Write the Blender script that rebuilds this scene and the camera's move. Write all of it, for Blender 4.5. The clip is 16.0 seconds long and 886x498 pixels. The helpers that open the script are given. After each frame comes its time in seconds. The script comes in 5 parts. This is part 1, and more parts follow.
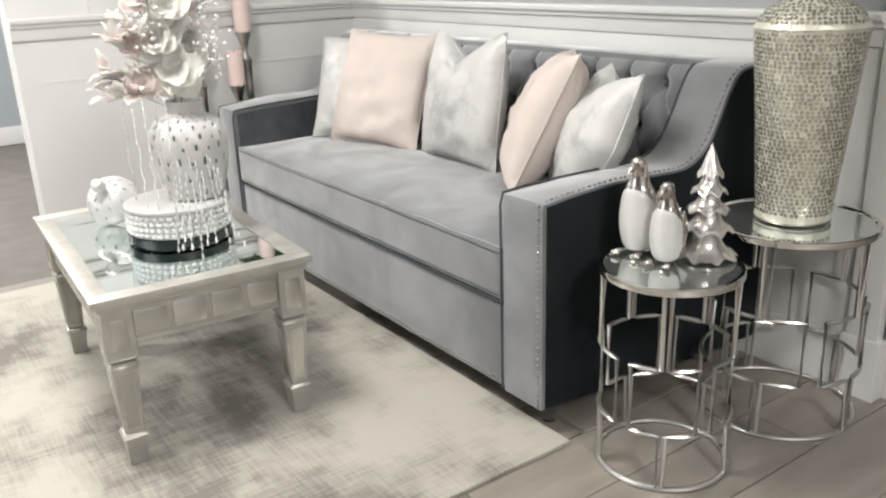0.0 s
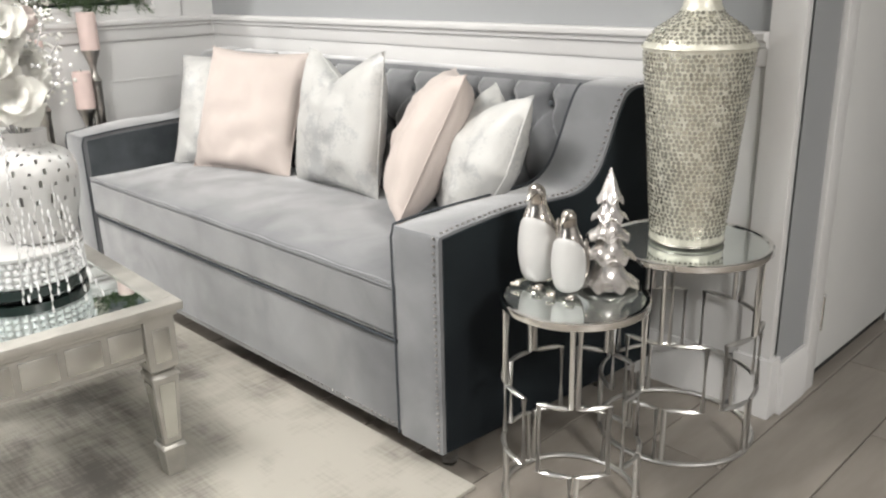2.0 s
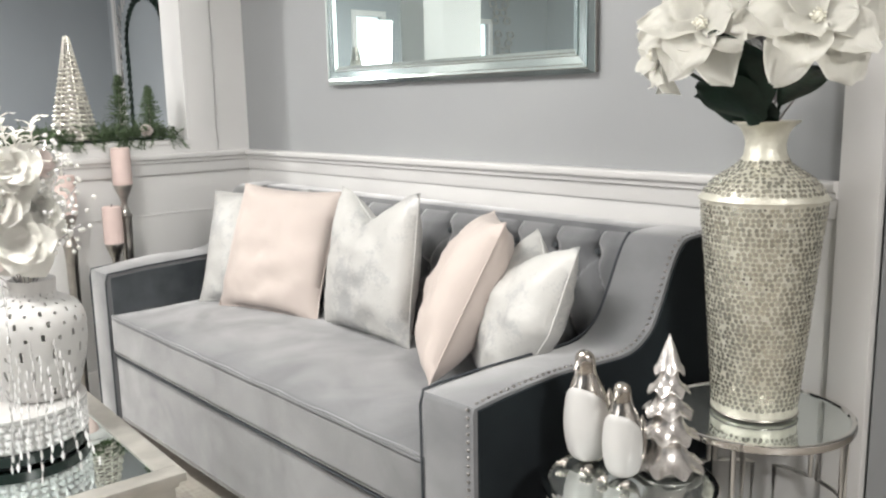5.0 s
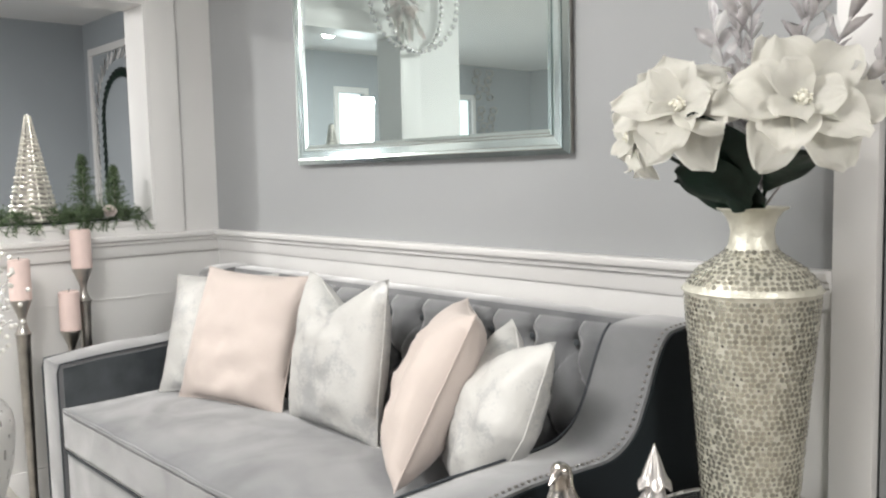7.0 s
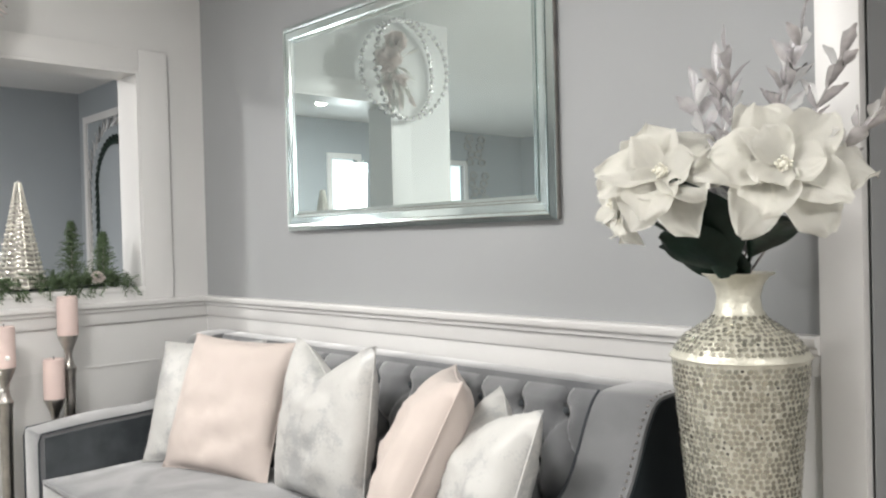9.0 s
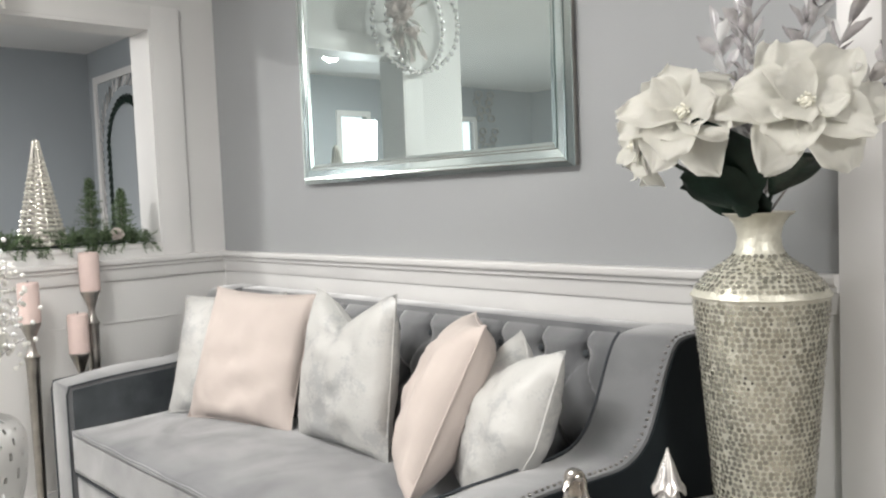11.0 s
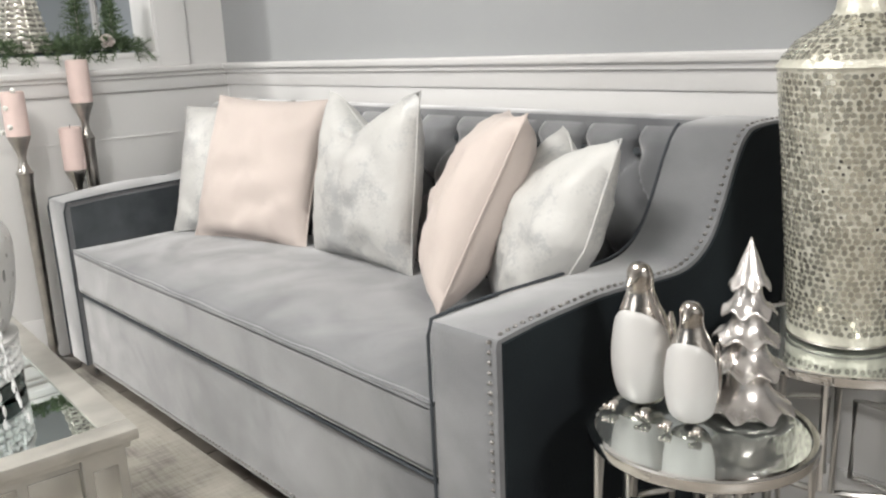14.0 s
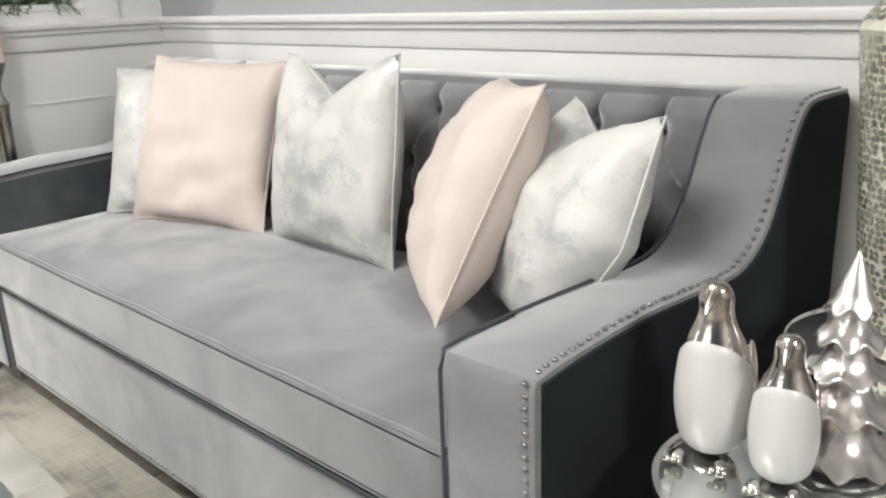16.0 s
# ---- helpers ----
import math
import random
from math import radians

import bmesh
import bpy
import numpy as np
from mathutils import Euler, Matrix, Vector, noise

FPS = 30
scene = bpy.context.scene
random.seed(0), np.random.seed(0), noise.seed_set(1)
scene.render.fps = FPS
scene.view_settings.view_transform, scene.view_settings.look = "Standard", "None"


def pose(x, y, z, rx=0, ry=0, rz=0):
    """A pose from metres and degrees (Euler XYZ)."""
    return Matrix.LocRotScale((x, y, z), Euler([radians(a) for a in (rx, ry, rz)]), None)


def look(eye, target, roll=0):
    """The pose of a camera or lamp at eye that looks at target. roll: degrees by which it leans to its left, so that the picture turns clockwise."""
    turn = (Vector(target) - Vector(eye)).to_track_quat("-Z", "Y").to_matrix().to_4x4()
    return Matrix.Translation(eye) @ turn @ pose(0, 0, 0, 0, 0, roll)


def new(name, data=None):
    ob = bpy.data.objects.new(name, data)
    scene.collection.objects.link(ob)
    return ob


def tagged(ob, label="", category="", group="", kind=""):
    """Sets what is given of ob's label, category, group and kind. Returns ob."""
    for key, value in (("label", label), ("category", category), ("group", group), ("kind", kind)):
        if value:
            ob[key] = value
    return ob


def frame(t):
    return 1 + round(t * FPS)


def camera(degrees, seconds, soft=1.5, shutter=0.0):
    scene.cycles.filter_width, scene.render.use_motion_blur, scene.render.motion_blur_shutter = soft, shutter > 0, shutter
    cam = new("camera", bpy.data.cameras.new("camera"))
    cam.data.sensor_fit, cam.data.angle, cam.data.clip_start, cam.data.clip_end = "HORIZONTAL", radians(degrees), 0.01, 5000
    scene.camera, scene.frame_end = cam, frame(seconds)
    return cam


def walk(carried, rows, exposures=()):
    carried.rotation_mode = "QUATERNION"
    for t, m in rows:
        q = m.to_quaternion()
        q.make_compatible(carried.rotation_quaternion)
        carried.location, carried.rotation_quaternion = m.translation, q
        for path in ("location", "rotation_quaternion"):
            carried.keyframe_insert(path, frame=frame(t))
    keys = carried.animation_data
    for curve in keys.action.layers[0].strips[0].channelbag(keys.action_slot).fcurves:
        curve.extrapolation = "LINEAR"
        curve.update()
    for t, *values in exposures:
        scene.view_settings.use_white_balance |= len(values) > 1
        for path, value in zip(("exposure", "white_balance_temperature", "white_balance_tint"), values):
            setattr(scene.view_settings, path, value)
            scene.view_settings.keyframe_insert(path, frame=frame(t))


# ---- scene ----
cam = camera(56.0, 16.0, soft=2.2)
PATH = [
    (0, (0.344, 0.42, 1.199), (1.426, 1.971, 0.549), -2.1),
    (0.5, (0.355, 0.449, 1.204), (1.495, 1.962, 0.563), -2.0),
    (1, (0.375, 0.486, 1.204), (1.589, 1.938, 0.558), -1.5),
    (1.5, (0.389, 0.529, 1.207), (1.664, 1.926, 0.557), -1.4),
    (2, (0.402, 0.576, 1.2), (1.733, 1.93, 0.573), -1.4),
    (2.5, (0.394, 0.611, 1.203), (1.777, 1.94, 0.637), -0.8),
    (3, (0.391, 0.635, 1.208), (1.792, 1.976, 0.72), -0.9),
    (3.5, (0.41, 0.648, 1.209), (1.787, 2.031, 0.772), -1.6),
    (4, (0.447, 0.67, 1.218), (1.795, 2.091, 0.81), -1.7),
    (6.5, (0.662, 0.777, 1.261), (1.985, 2.258, 1.025), -1.4),
    (7, (0.678, 0.789, 1.264), (2.037, 2.246, 1.085), -1.3),
    (7.5, (0.696, 0.785, 1.259), (2.071, 2.235, 1.16), -1.1),
    (8, (0.708, 0.78, 1.266), (2.085, 2.23, 1.23), -1.3),
    (10.3, (0.662, 0.786, 1.268), (2.035, 2.24, 1.239), -1.9),
    (10.5, (0.658, 0.786, 1.26), (2.029, 2.241, 1.204), -2.0),
    (11, (0.659, 0.787, 1.239), (2.017, 2.251, 1.117), -2.3),
    (11.5, (0.667, 0.796, 1.207), (2.006, 2.269, 1.018), -3.0),
    (12, (0.701, 0.814, 1.184), (2.004, 2.308, 0.915), -3.9),
    (12.5, (0.721, 0.826, 1.162), (1.994, 2.328, 0.808), -3.9),
    (13, (0.733, 0.849, 1.14), (2.0, 2.34, 0.727), -3.2),
    (13.5, (0.749, 0.909, 1.115), (2.027, 2.379, 0.659), -2.6),
    (14, (0.763, 0.984, 1.096), (2.058, 2.43, 0.612), -2.6),
    (14.5, (0.779, 1.075, 1.081), (2.104, 2.486, 0.578), -1.9),
    (15, (0.804, 1.163, 1.095), (2.166, 2.533, 0.577), -1.9),
    (15.5, (0.836, 1.219, 1.081), (2.217, 2.561, 0.542), -2.2),
    (16, (0.894, 1.268, 1.1), (2.267, 2.596, 0.509), -2.2),
]
# the film's own exposure drifts a little as the view changes
EXPOSURES = [(0, -0.45), (1, -0.40), (2, -0.34), (3.5, -0.25), (4.2, -0.29), (6.5, -0.41), (8, -0.41), (10.5, -0.53), (12.5, -0.49), (13.5, -0.47), (15, -0.43), (16, -0.41)]
walk(cam, [(t, look(eye, target, roll)) for t, eye, target, roll in PATH], EXPOSURES)

# ---- world and lights ----
world = bpy.data.worlds.new("sky")
scene.world = world
world.use_nodes = True
sky = world.node_tree.nodes.new("ShaderNodeTexSky")
sky.sky_type, sky.sun_disc = "NISHITA", False
sky.sun_elevation, sky.sun_rotation = radians(40), radians(200)
backg = world.node_tree.nodes["Background"]
backg.inputs["Strength"].default_value = 0.15
world.node_tree.links.new(sky.outputs[0], backg.inputs[0])


def area(name, m, sx, sy, power, colour=(1, 0.978, 0.938)):
    d = bpy.data.lights.new(name, "AREA")
    d.shape, d.size, d.size_y, d.energy, d.color = "RECTANGLE", sx, sy, power, colour
    ob = new(name, d)
    ob.matrix_world = m
    return ob


# assumed daylight from the unseen west side; no window is built there
area("window_light_west", look((-2.9, 3.0, 1.5), (2.4, 2.6, 0.9)), 2.2, 1.5, 46, (1.0, 0.985, 0.965))
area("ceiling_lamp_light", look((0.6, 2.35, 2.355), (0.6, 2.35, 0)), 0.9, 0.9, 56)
# the second lamp is shifted out of the mirror's view, as added fill
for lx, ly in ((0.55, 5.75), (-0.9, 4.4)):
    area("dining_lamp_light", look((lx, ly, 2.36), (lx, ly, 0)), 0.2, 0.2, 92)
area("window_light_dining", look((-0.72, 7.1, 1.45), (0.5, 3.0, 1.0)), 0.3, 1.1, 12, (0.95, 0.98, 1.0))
# added fill above the hall, where no lamp is known
area("hall_fill_light", look((0.75, -0.9, 2.355), (0.75, -0.9, 0)), 0.6, 0.6, 122)
# bare points added below two ceiling lamps to brighten the ceiling
for spot, power in (((0.6, 2.35, 2.2), 42), ((0.55, 5.75, 2.32), 20)):
    d = bpy.data.lights.new("ceiling_fill", "POINT")
    d.energy, d.color, d.shadow_soft_size = power, (1, 0.972, 0.928), 0.07
    new("ceiling_fill", d).location = spot

# ---- materials ----
def mat(name, colour, rough=0.5, metal=0.0, var=0.08, scale=8.0, bump=0.0, bscale=60.0, second=None, sheen=0.0, coat=0.0, spec=0.5, detail=6.0, lo=0.35, hi=0.65, stretch=(1, 1, 1), island=0.0):
    m = bpy.data.materials.new(name)
    m.use_nodes = True
    nt = m.node_tree
    b = nt.nodes["Principled BSDF"]
    b.inputs["Roughness"].default_value = rough
    b.inputs["Metallic"].default_value = metal
    b.inputs["Specular IOR Level"].default_value = spec
    b.inputs["Coat Weight"].default_value = coat
    b.inputs["Coat Roughness"].default_value = 0.08
    if sheen:
        b.inputs["Sheen Weight"].default_value = sheen
        b.inputs["Sheen Roughness"].default_value = 0.35
    co = nt.nodes.new("ShaderNodeTexCoord")
    mp = nt.nodes.new("ShaderNodeMapping")
    mp.inputs["Scale"].default_value = stretch
    nt.links.new(co.outputs["Object"], mp.inputs["Vector"])
    n1 = nt.nodes.new("ShaderNodeTexNoise")
    n1.inputs["Scale"].default_value = scale
    n1.inputs["Detail"].default_value = detail
    nt.links.new(mp.outputs[0], n1.inputs["Vector"])
    ramp = nt.nodes.new("ShaderNodeValToRGB")
    c2 = second or tuple(max(0.0, c * (1 - var)) for c in colour)
    c1 = colour if second else tuple(min(1.0, c * (1 + var)) for c in colour)
    ramp.color_ramp.elements[0].position, ramp.color_ramp.elements[1].position = lo, hi
    ramp.color_ramp.elements[0].color = (*c2, 1)
    ramp.color_ramp.elements[1].color = (*c1, 1)
    nt.links.new(n1.outputs["Fac"], ramp.inputs["Fac"])
    out = ramp.outputs[0]
    if island:
        oi = nt.nodes.new("ShaderNodeObjectInfo")
        hs = nt.nodes.new("ShaderNodeHueSaturation")
        mr = nt.nodes.new("ShaderNodeMapRange")
        mr.inputs["To Min"].default_value, mr.inputs["To Max"].default_value = 1 - island, 1 + island
        nt.links.new(oi.outputs["Random"], mr.inputs["Value"])
        nt.links.new(mr.outputs[0], hs.inputs["Value"])
        nt.links.new(out, hs.inputs["Color"])
        out = hs.outputs[0]
    nt.links.new(out, b.inputs["Base Color"])
    if bump:
        n2 = nt.nodes.new("ShaderNodeTexNoise")
        n2.inputs["Scale"].default_value = bscale
        n2.inputs["Detail"].default_value = 4
        nt.links.new(mp.outputs[0], n2.inputs["Vector"])
        bp = nt.nodes.new("ShaderNodeBump")
        bp.inputs["Strength"].default_value = bump
        bp.inputs["Distance"].default_value = 0.01
        nt.links.new(n2.outputs["Fac"], bp.inputs["Height"])
        nt.links.new(bp.outputs[0], b.inputs["Normal"])
    return m


def vary_islands(m, lo, hi):
    """Each loose chip of the mesh gets a brightness of its own."""
    nt = m.node_tree
    b = nt.nodes["Principled BSDF"]
    src = b.inputs["Base Color"].links[0].from_socket
    geo = nt.nodes.new("ShaderNodeNewGeometry")
    mr = nt.nodes.new("ShaderNodeMapRange")
    mr.inputs["To Min"].default_value, mr.inputs["To Max"].default_value = lo, hi
    hs = nt.nodes.new("ShaderNodeHueSaturation")
    nt.links.new(geo.outputs["Random Per Island"], mr.inputs["Value"])
    nt.links.new(mr.outputs[0], hs.inputs["Value"])
    nt.links.new(src, hs.inputs["Color"])
    nt.links.new(hs.outputs[0], b.inputs["Base Color"])


def foil_print():
    """Off-white cloth with broken, grainy patches of silver foil."""
    m = mat("foil_print_white", (0.5, 0.497, 0.483), 0.5, bump=0.35, bscale=24)
    nt = m.node_tree
    b = nt.nodes["Principled BSDF"]
    co = nt.nodes.new("ShaderNodeTexCoord")
    total = None
    for scale, weight in ((7.0, 0.5), (34.0, 0.3), (150.0, 0.28)):
        n = nt.nodes.new("ShaderNodeTexNoise")
        n.inputs["Scale"].default_value, n.inputs["Detail"].default_value = scale, 5
        nt.links.new(co.outputs["Object"], n.inputs["Vector"])
        mul = nt.nodes.new("ShaderNodeMath")
        mul.operation = "MULTIPLY_ADD"
        mul.inputs[1].default_value, mul.inputs[2].default_value = weight, 0.0
        nt.links.new(n.outputs["Fac"], mul.inputs[0])
        if total is not None:
            nt.links.new(total, mul.inputs[2])
        total = mul.outputs[0]
    ramp = nt.nodes.new("ShaderNodeValToRGB")
    e = ramp.color_ramp.elements
    e[0].position, e[0].color = 0.535, (0.515, 0.511, 0.497, 1)
    e[1].position, e[1].color = 0.6, (0.44, 0.443, 0.443, 1)
    nt.links.new(total, ramp.inputs["Fac"])
    nt.links.new(ramp.outputs[0], b.inputs["Base Color"])
    metal = nt.nodes.new("ShaderNodeMapRange")
    metal.inputs["From Min"].default_value, metal.inputs["From Max"].default_value = 0.535, 0.6
    metal.inputs["To Max"].default_value = 0.25
    nt.links.new(total, metal.inputs["Value"])
    nt.links.new(metal.outputs[0], b.inputs["Metallic"])
    return m


def glass(name, colour=(1, 1, 1), rough=0.0, ior=1.45):
    m = bpy.data.materials.new(name)
    m.use_nodes = True
    b = m.node_tree.nodes["Principled BSDF"]
    b.inputs["Base Color"].default_value = (*colour, 1)
    b.inputs["Roughness"].default_value = rough
    b.inputs["Transmission Weight"].default_value = 1.0
    b.inputs["IOR"].default_value = ior
    return m


def glow(name, colour, power):
    m = bpy.data.materials.new(name)
    m.use_nodes = True
    b = m.node_tree.nodes["Principled BSDF"]
    b.inputs["Base Color"].default_value = (*colour, 1)
    b.inputs["Emission Color"].default_value = (*colour, 1)
    b.inputs["Emission Strength"].default_value = power
    return m


WALL = mat("grey_wall_paint", (0.318, 0.328, 0.336), 0.6, var=0.03, scale=1.5, bump=0.05, bscale=180)
BLUE = mat("blue_grey_wall_paint", (0.33, 0.36, 0.385), 0.6, var=0.03, scale=1.5, bump=0.05, bscale=180)
WHITE = mat("white_trim_paint", (0.71, 0.702, 0.697), 0.35, var=0.02, scale=3, bump=0.03, bscale=90)
PANEL = mat("white_wall_paint", (0.68, 0.675, 0.67), 0.5, var=0.03, scale=2, bump=0.05, bscale=120)
CEIL = mat("ceiling_paint", (0.78, 0.78, 0.78), 0.8, var=0.02, scale=2, bump=0.1, bscale=150)
DOORP = mat("door_paint", (0.66, 0.66, 0.65), 0.4, var=0.03, scale=2)
GAP_SHADE = mat("under_door_shade", (0.02, 0.02, 0.02), 0.8)
TILE = mat("floor_plank", (0.29, 0.262, 0.23), 0.4, second=(0.2, 0.178, 0.155), scale=3.0, bump=0.06, bscale=40, stretch=(1, 5, 1), lo=0.3, hi=0.7, island=0.08)
GROUT = mat("floor_joint", (0.16, 0.147, 0.131), 0.85, var=0.1)
VELVET = mat("grey_velvet", (0.178, 0.182, 0.19), 0.75, second=(0.1, 0.104, 0.112), scale=3.2, bump=0.1, bscale=240, sheen=0.45, spec=0.12, detail=6, lo=0.3, hi=0.62)
VELVET.node_tree.nodes["Noise Texture"].inputs["Distortion"].default_value = 0.9


def add_pile(m, colour, rough):
    """The bright nap that velvet shows along its surface."""
    nt = m.node_tree
    b = nt.nodes["Principled BSDF"]
    b.inputs["Sheen Roughness"].default_value = 0.5
    sh = nt.nodes.new("ShaderNodeBsdfSheen")
    sh.inputs["Roughness"].default_value = rough
    n = nt.nodes.new("ShaderNodeTexNoise")
    n.inputs["Scale"].default_value, n.inputs["Detail"].default_value, n.inputs["Distortion"].default_value = 4.5, 5, 1.2
    co = nt.nodes.new("ShaderNodeTexCoord")
    nt.links.new(co.outputs["Object"], n.inputs["Vector"])
    r = nt.nodes.new("ShaderNodeValToRGB")
    r.color_ramp.elements[0].position, r.color_ramp.elements[1].position = 0.36, 0.64
    r.color_ramp.elements[0].color = (*[c * 0.5 for c in colour], 1)
    r.color_ramp.elements[1].color = (*colour, 1)
    nt.links.new(n.outputs["Fac"], r.inputs["Fac"])
    nt.links.new(r.outputs[0], sh.inputs["Color"])
    ad = nt.nodes.new("ShaderNodeAddShader")
    out = nt.nodes["Material Output"]
    nt.links.new(b.outputs[0], ad.inputs[0])
    nt.links.new(sh.outputs[0], ad.inputs[1])
    nt.links.new(ad.outputs[0], out.inputs["Surface"])


add_pile(VELVET, (0.76, 0.76, 0.768), 0.4)
# same velvet as the sofa, darkened for unlit outer arms and their nap
VELVET_UNLIT = mat("unlit_side_velvet", (0.017, 0.022, 0.025), 0.85, second=(0.012, 0.015, 0.018), scale=4.0, bump=0.1, bscale=240, sheen=0.03, spec=0.1, detail=3)
# sofa velvet again, darkened part-way for shaded inner arm faces and nap
VELVET_DIMMED = mat("dimmed_velvet", (0.085, 0.094, 0.102), 0.8, second=(0.045, 0.052, 0.058), scale=7.0, bump=0.1, bscale=240, sheen=0.45, spec=0.12, detail=4)
PIPING = mat("dark_piping", (0.035, 0.042, 0.05), 0.7, bump=0.1, bscale=300)
CHROME = mat("chrome", (0.82, 0.81, 0.79), 0.08, 1.0, var=0.04, scale=20)
NICKEL = mat("brushed_nickel", (0.72, 0.71, 0.69), 0.36, 1.0, var=0.08, scale=15, bump=0.03, bscale=200)
STEEL = mat("antique_silver_metal", (0.42, 0.4, 0.375), 0.32, 1.0, var=0.2, scale=18, bump=0.05, bscale=90)
MIRROR = mat("mirror_glass", (0.82, 0.89, 0.88), 0.01, 1.0, var=0.01)
WALLMIRROR = mat("wall_mirror_glass", (0.8, 0.905, 0.895), 0.012, 0.9, var=0.01)
BEVEL = mat("silvered_bevel_glass", (0.8, 0.91, 0.9), 0.14, 0.92, var=0.03)
AGED = mat("aged_mirror_panel", (0.56, 0.56, 0.53), 0.24, 0.9, var=0.12, scale=9)
MIRRORD = mat("side_table_mirror", (0.76, 0.8, 0.78), 0.07, 0.93, var=0.02)
SILVER = mat("champagne_silver_leaf", (0.46, 0.446, 0.41), 0.38, 0.5, var=0.12, scale=14, bump=0.08, bscale=120)
NAIL = mat("pewter_nail", (0.3, 0.29, 0.28), 0.28, 1.0, var=0.1, scale=60)
VASE = mat("mosaic_vase_silver", (0.72, 0.705, 0.615), 0.4, 0.35, second=(0.6, 0.585, 0.5), scale=30, bump=0.4, bscale=60)
MOSAIC = mat("mosaic_chip", (0.6, 0.58, 0.495), 0.22, 0.7, second=(0.44, 0.42, 0.355), scale=12, detail=3)
vary_islands(MOSAIC, 0.68, 1.15)
PIT = mat("mosaic_pit", (0.06, 0.056, 0.048), 0.4, 0.5)
CERAM = mat("white_ceramic", (0.53, 0.524, 0.515), 0.3, var=0.03, coat=0.15)
PCHROME = mat("silver_glaze", (0.55, 0.515, 0.48), 0.18, 1.0, var=0.3, scale=30, bump=0.15, bscale=40)
LUSTRE = mat("silver_lustre_glass", (0.7, 0.67, 0.65), 0.27, 0.85, var=0.15, scale=25)
PINK = mat("blush_velvet", (0.535, 0.467, 0.433), 0.8, var=0.04, scale=5, bump=0.12, bscale=220, sheen=0.2)
IVORY = foil_print()
WAX = mat("blush_candle_wax", (0.7, 0.555, 0.52), 0.5, var=0.06, scale=10)
SILK = mat("ivory_silk_petal", (0.86, 0.85, 0.82), 0.8, var=0.03, scale=20, bump=0.1, bscale=90)
WICKER = mat("silvered_wicker", (0.72, 0.7, 0.64), 0.35, 0.55, var=0.15, scale=40)
PETAL = mat("ivory_petal", (0.88, 0.87, 0.825), 0.75, var=0.03, scale=20, bump=0.15, bscale=90)
LEAF = mat("dark_green_leaf", (0.018, 0.04, 0.028), 0.35, var=0.4, scale=14, bump=0.2, bscale=40)
FIR = mat("fir_needles", (0.1, 0.15, 0.075), 0.7, var=0.4, scale=30, island=0.2)


def let_through(m, share):
    """Thin cloth petals pass some of the light that falls on their backs."""
    nt = m.node_tree
    b, out = nt.nodes["Principled BSDF"], nt.nodes["Material Output"]
    tr = nt.nodes.new("ShaderNodeBsdfTranslucent")
    nt.links.new(b.inputs["Base Color"].links[0].from_socket, tr.inputs["Color"])
    mix = nt.nodes.new("ShaderNodeMixShader")
    mix.inputs["Fac"].default_value = share
    nt.links.new(b.outputs[0], mix.inputs[1])
    nt.links.new(tr.outputs[0], mix.inputs[2])
    nt.links.new(mix.outputs[0], out.inputs["Surface"])


PINKF = mat("blush_petal", (0.88, 0.81, 0.79), 0.7, var=0.06, scale=20)
STAMEN = mat("pale_stamen", (0.84, 0.82, 0.72), 0.8, var=0.15, scale=60)
for petal_cloth, share in ((PETAL, 0.2), (SILK, 0.25), (PINKF, 0.4)):
    let_through(petal_cloth, share)
CRYSTAL = glass("crystal", (1, 1, 1), 0.12, 1.4)
CRYSTAL.node_tree.nodes["Principled BSDF"].inputs["Transmission Weight"].default_value = 0.35
ACRYL = glass("clear_acrylic", (0.95, 0.97, 0.97), 0.02, 1.45)
PEARL = mat("silver_leaf_foil", (0.8, 0.78, 0.79), 0.24, 0.6, var=0.2, scale=40)
BLACK = mat("black_band", (0.012, 0.02, 0.018), 0.25, var=0.1)
PANE = glow("daylight_pane", (0.95, 0.98, 1.0), 1.3)
LAMP = glow("lamp_diffuser", (1.0, 0.96, 0.9), 5.0)


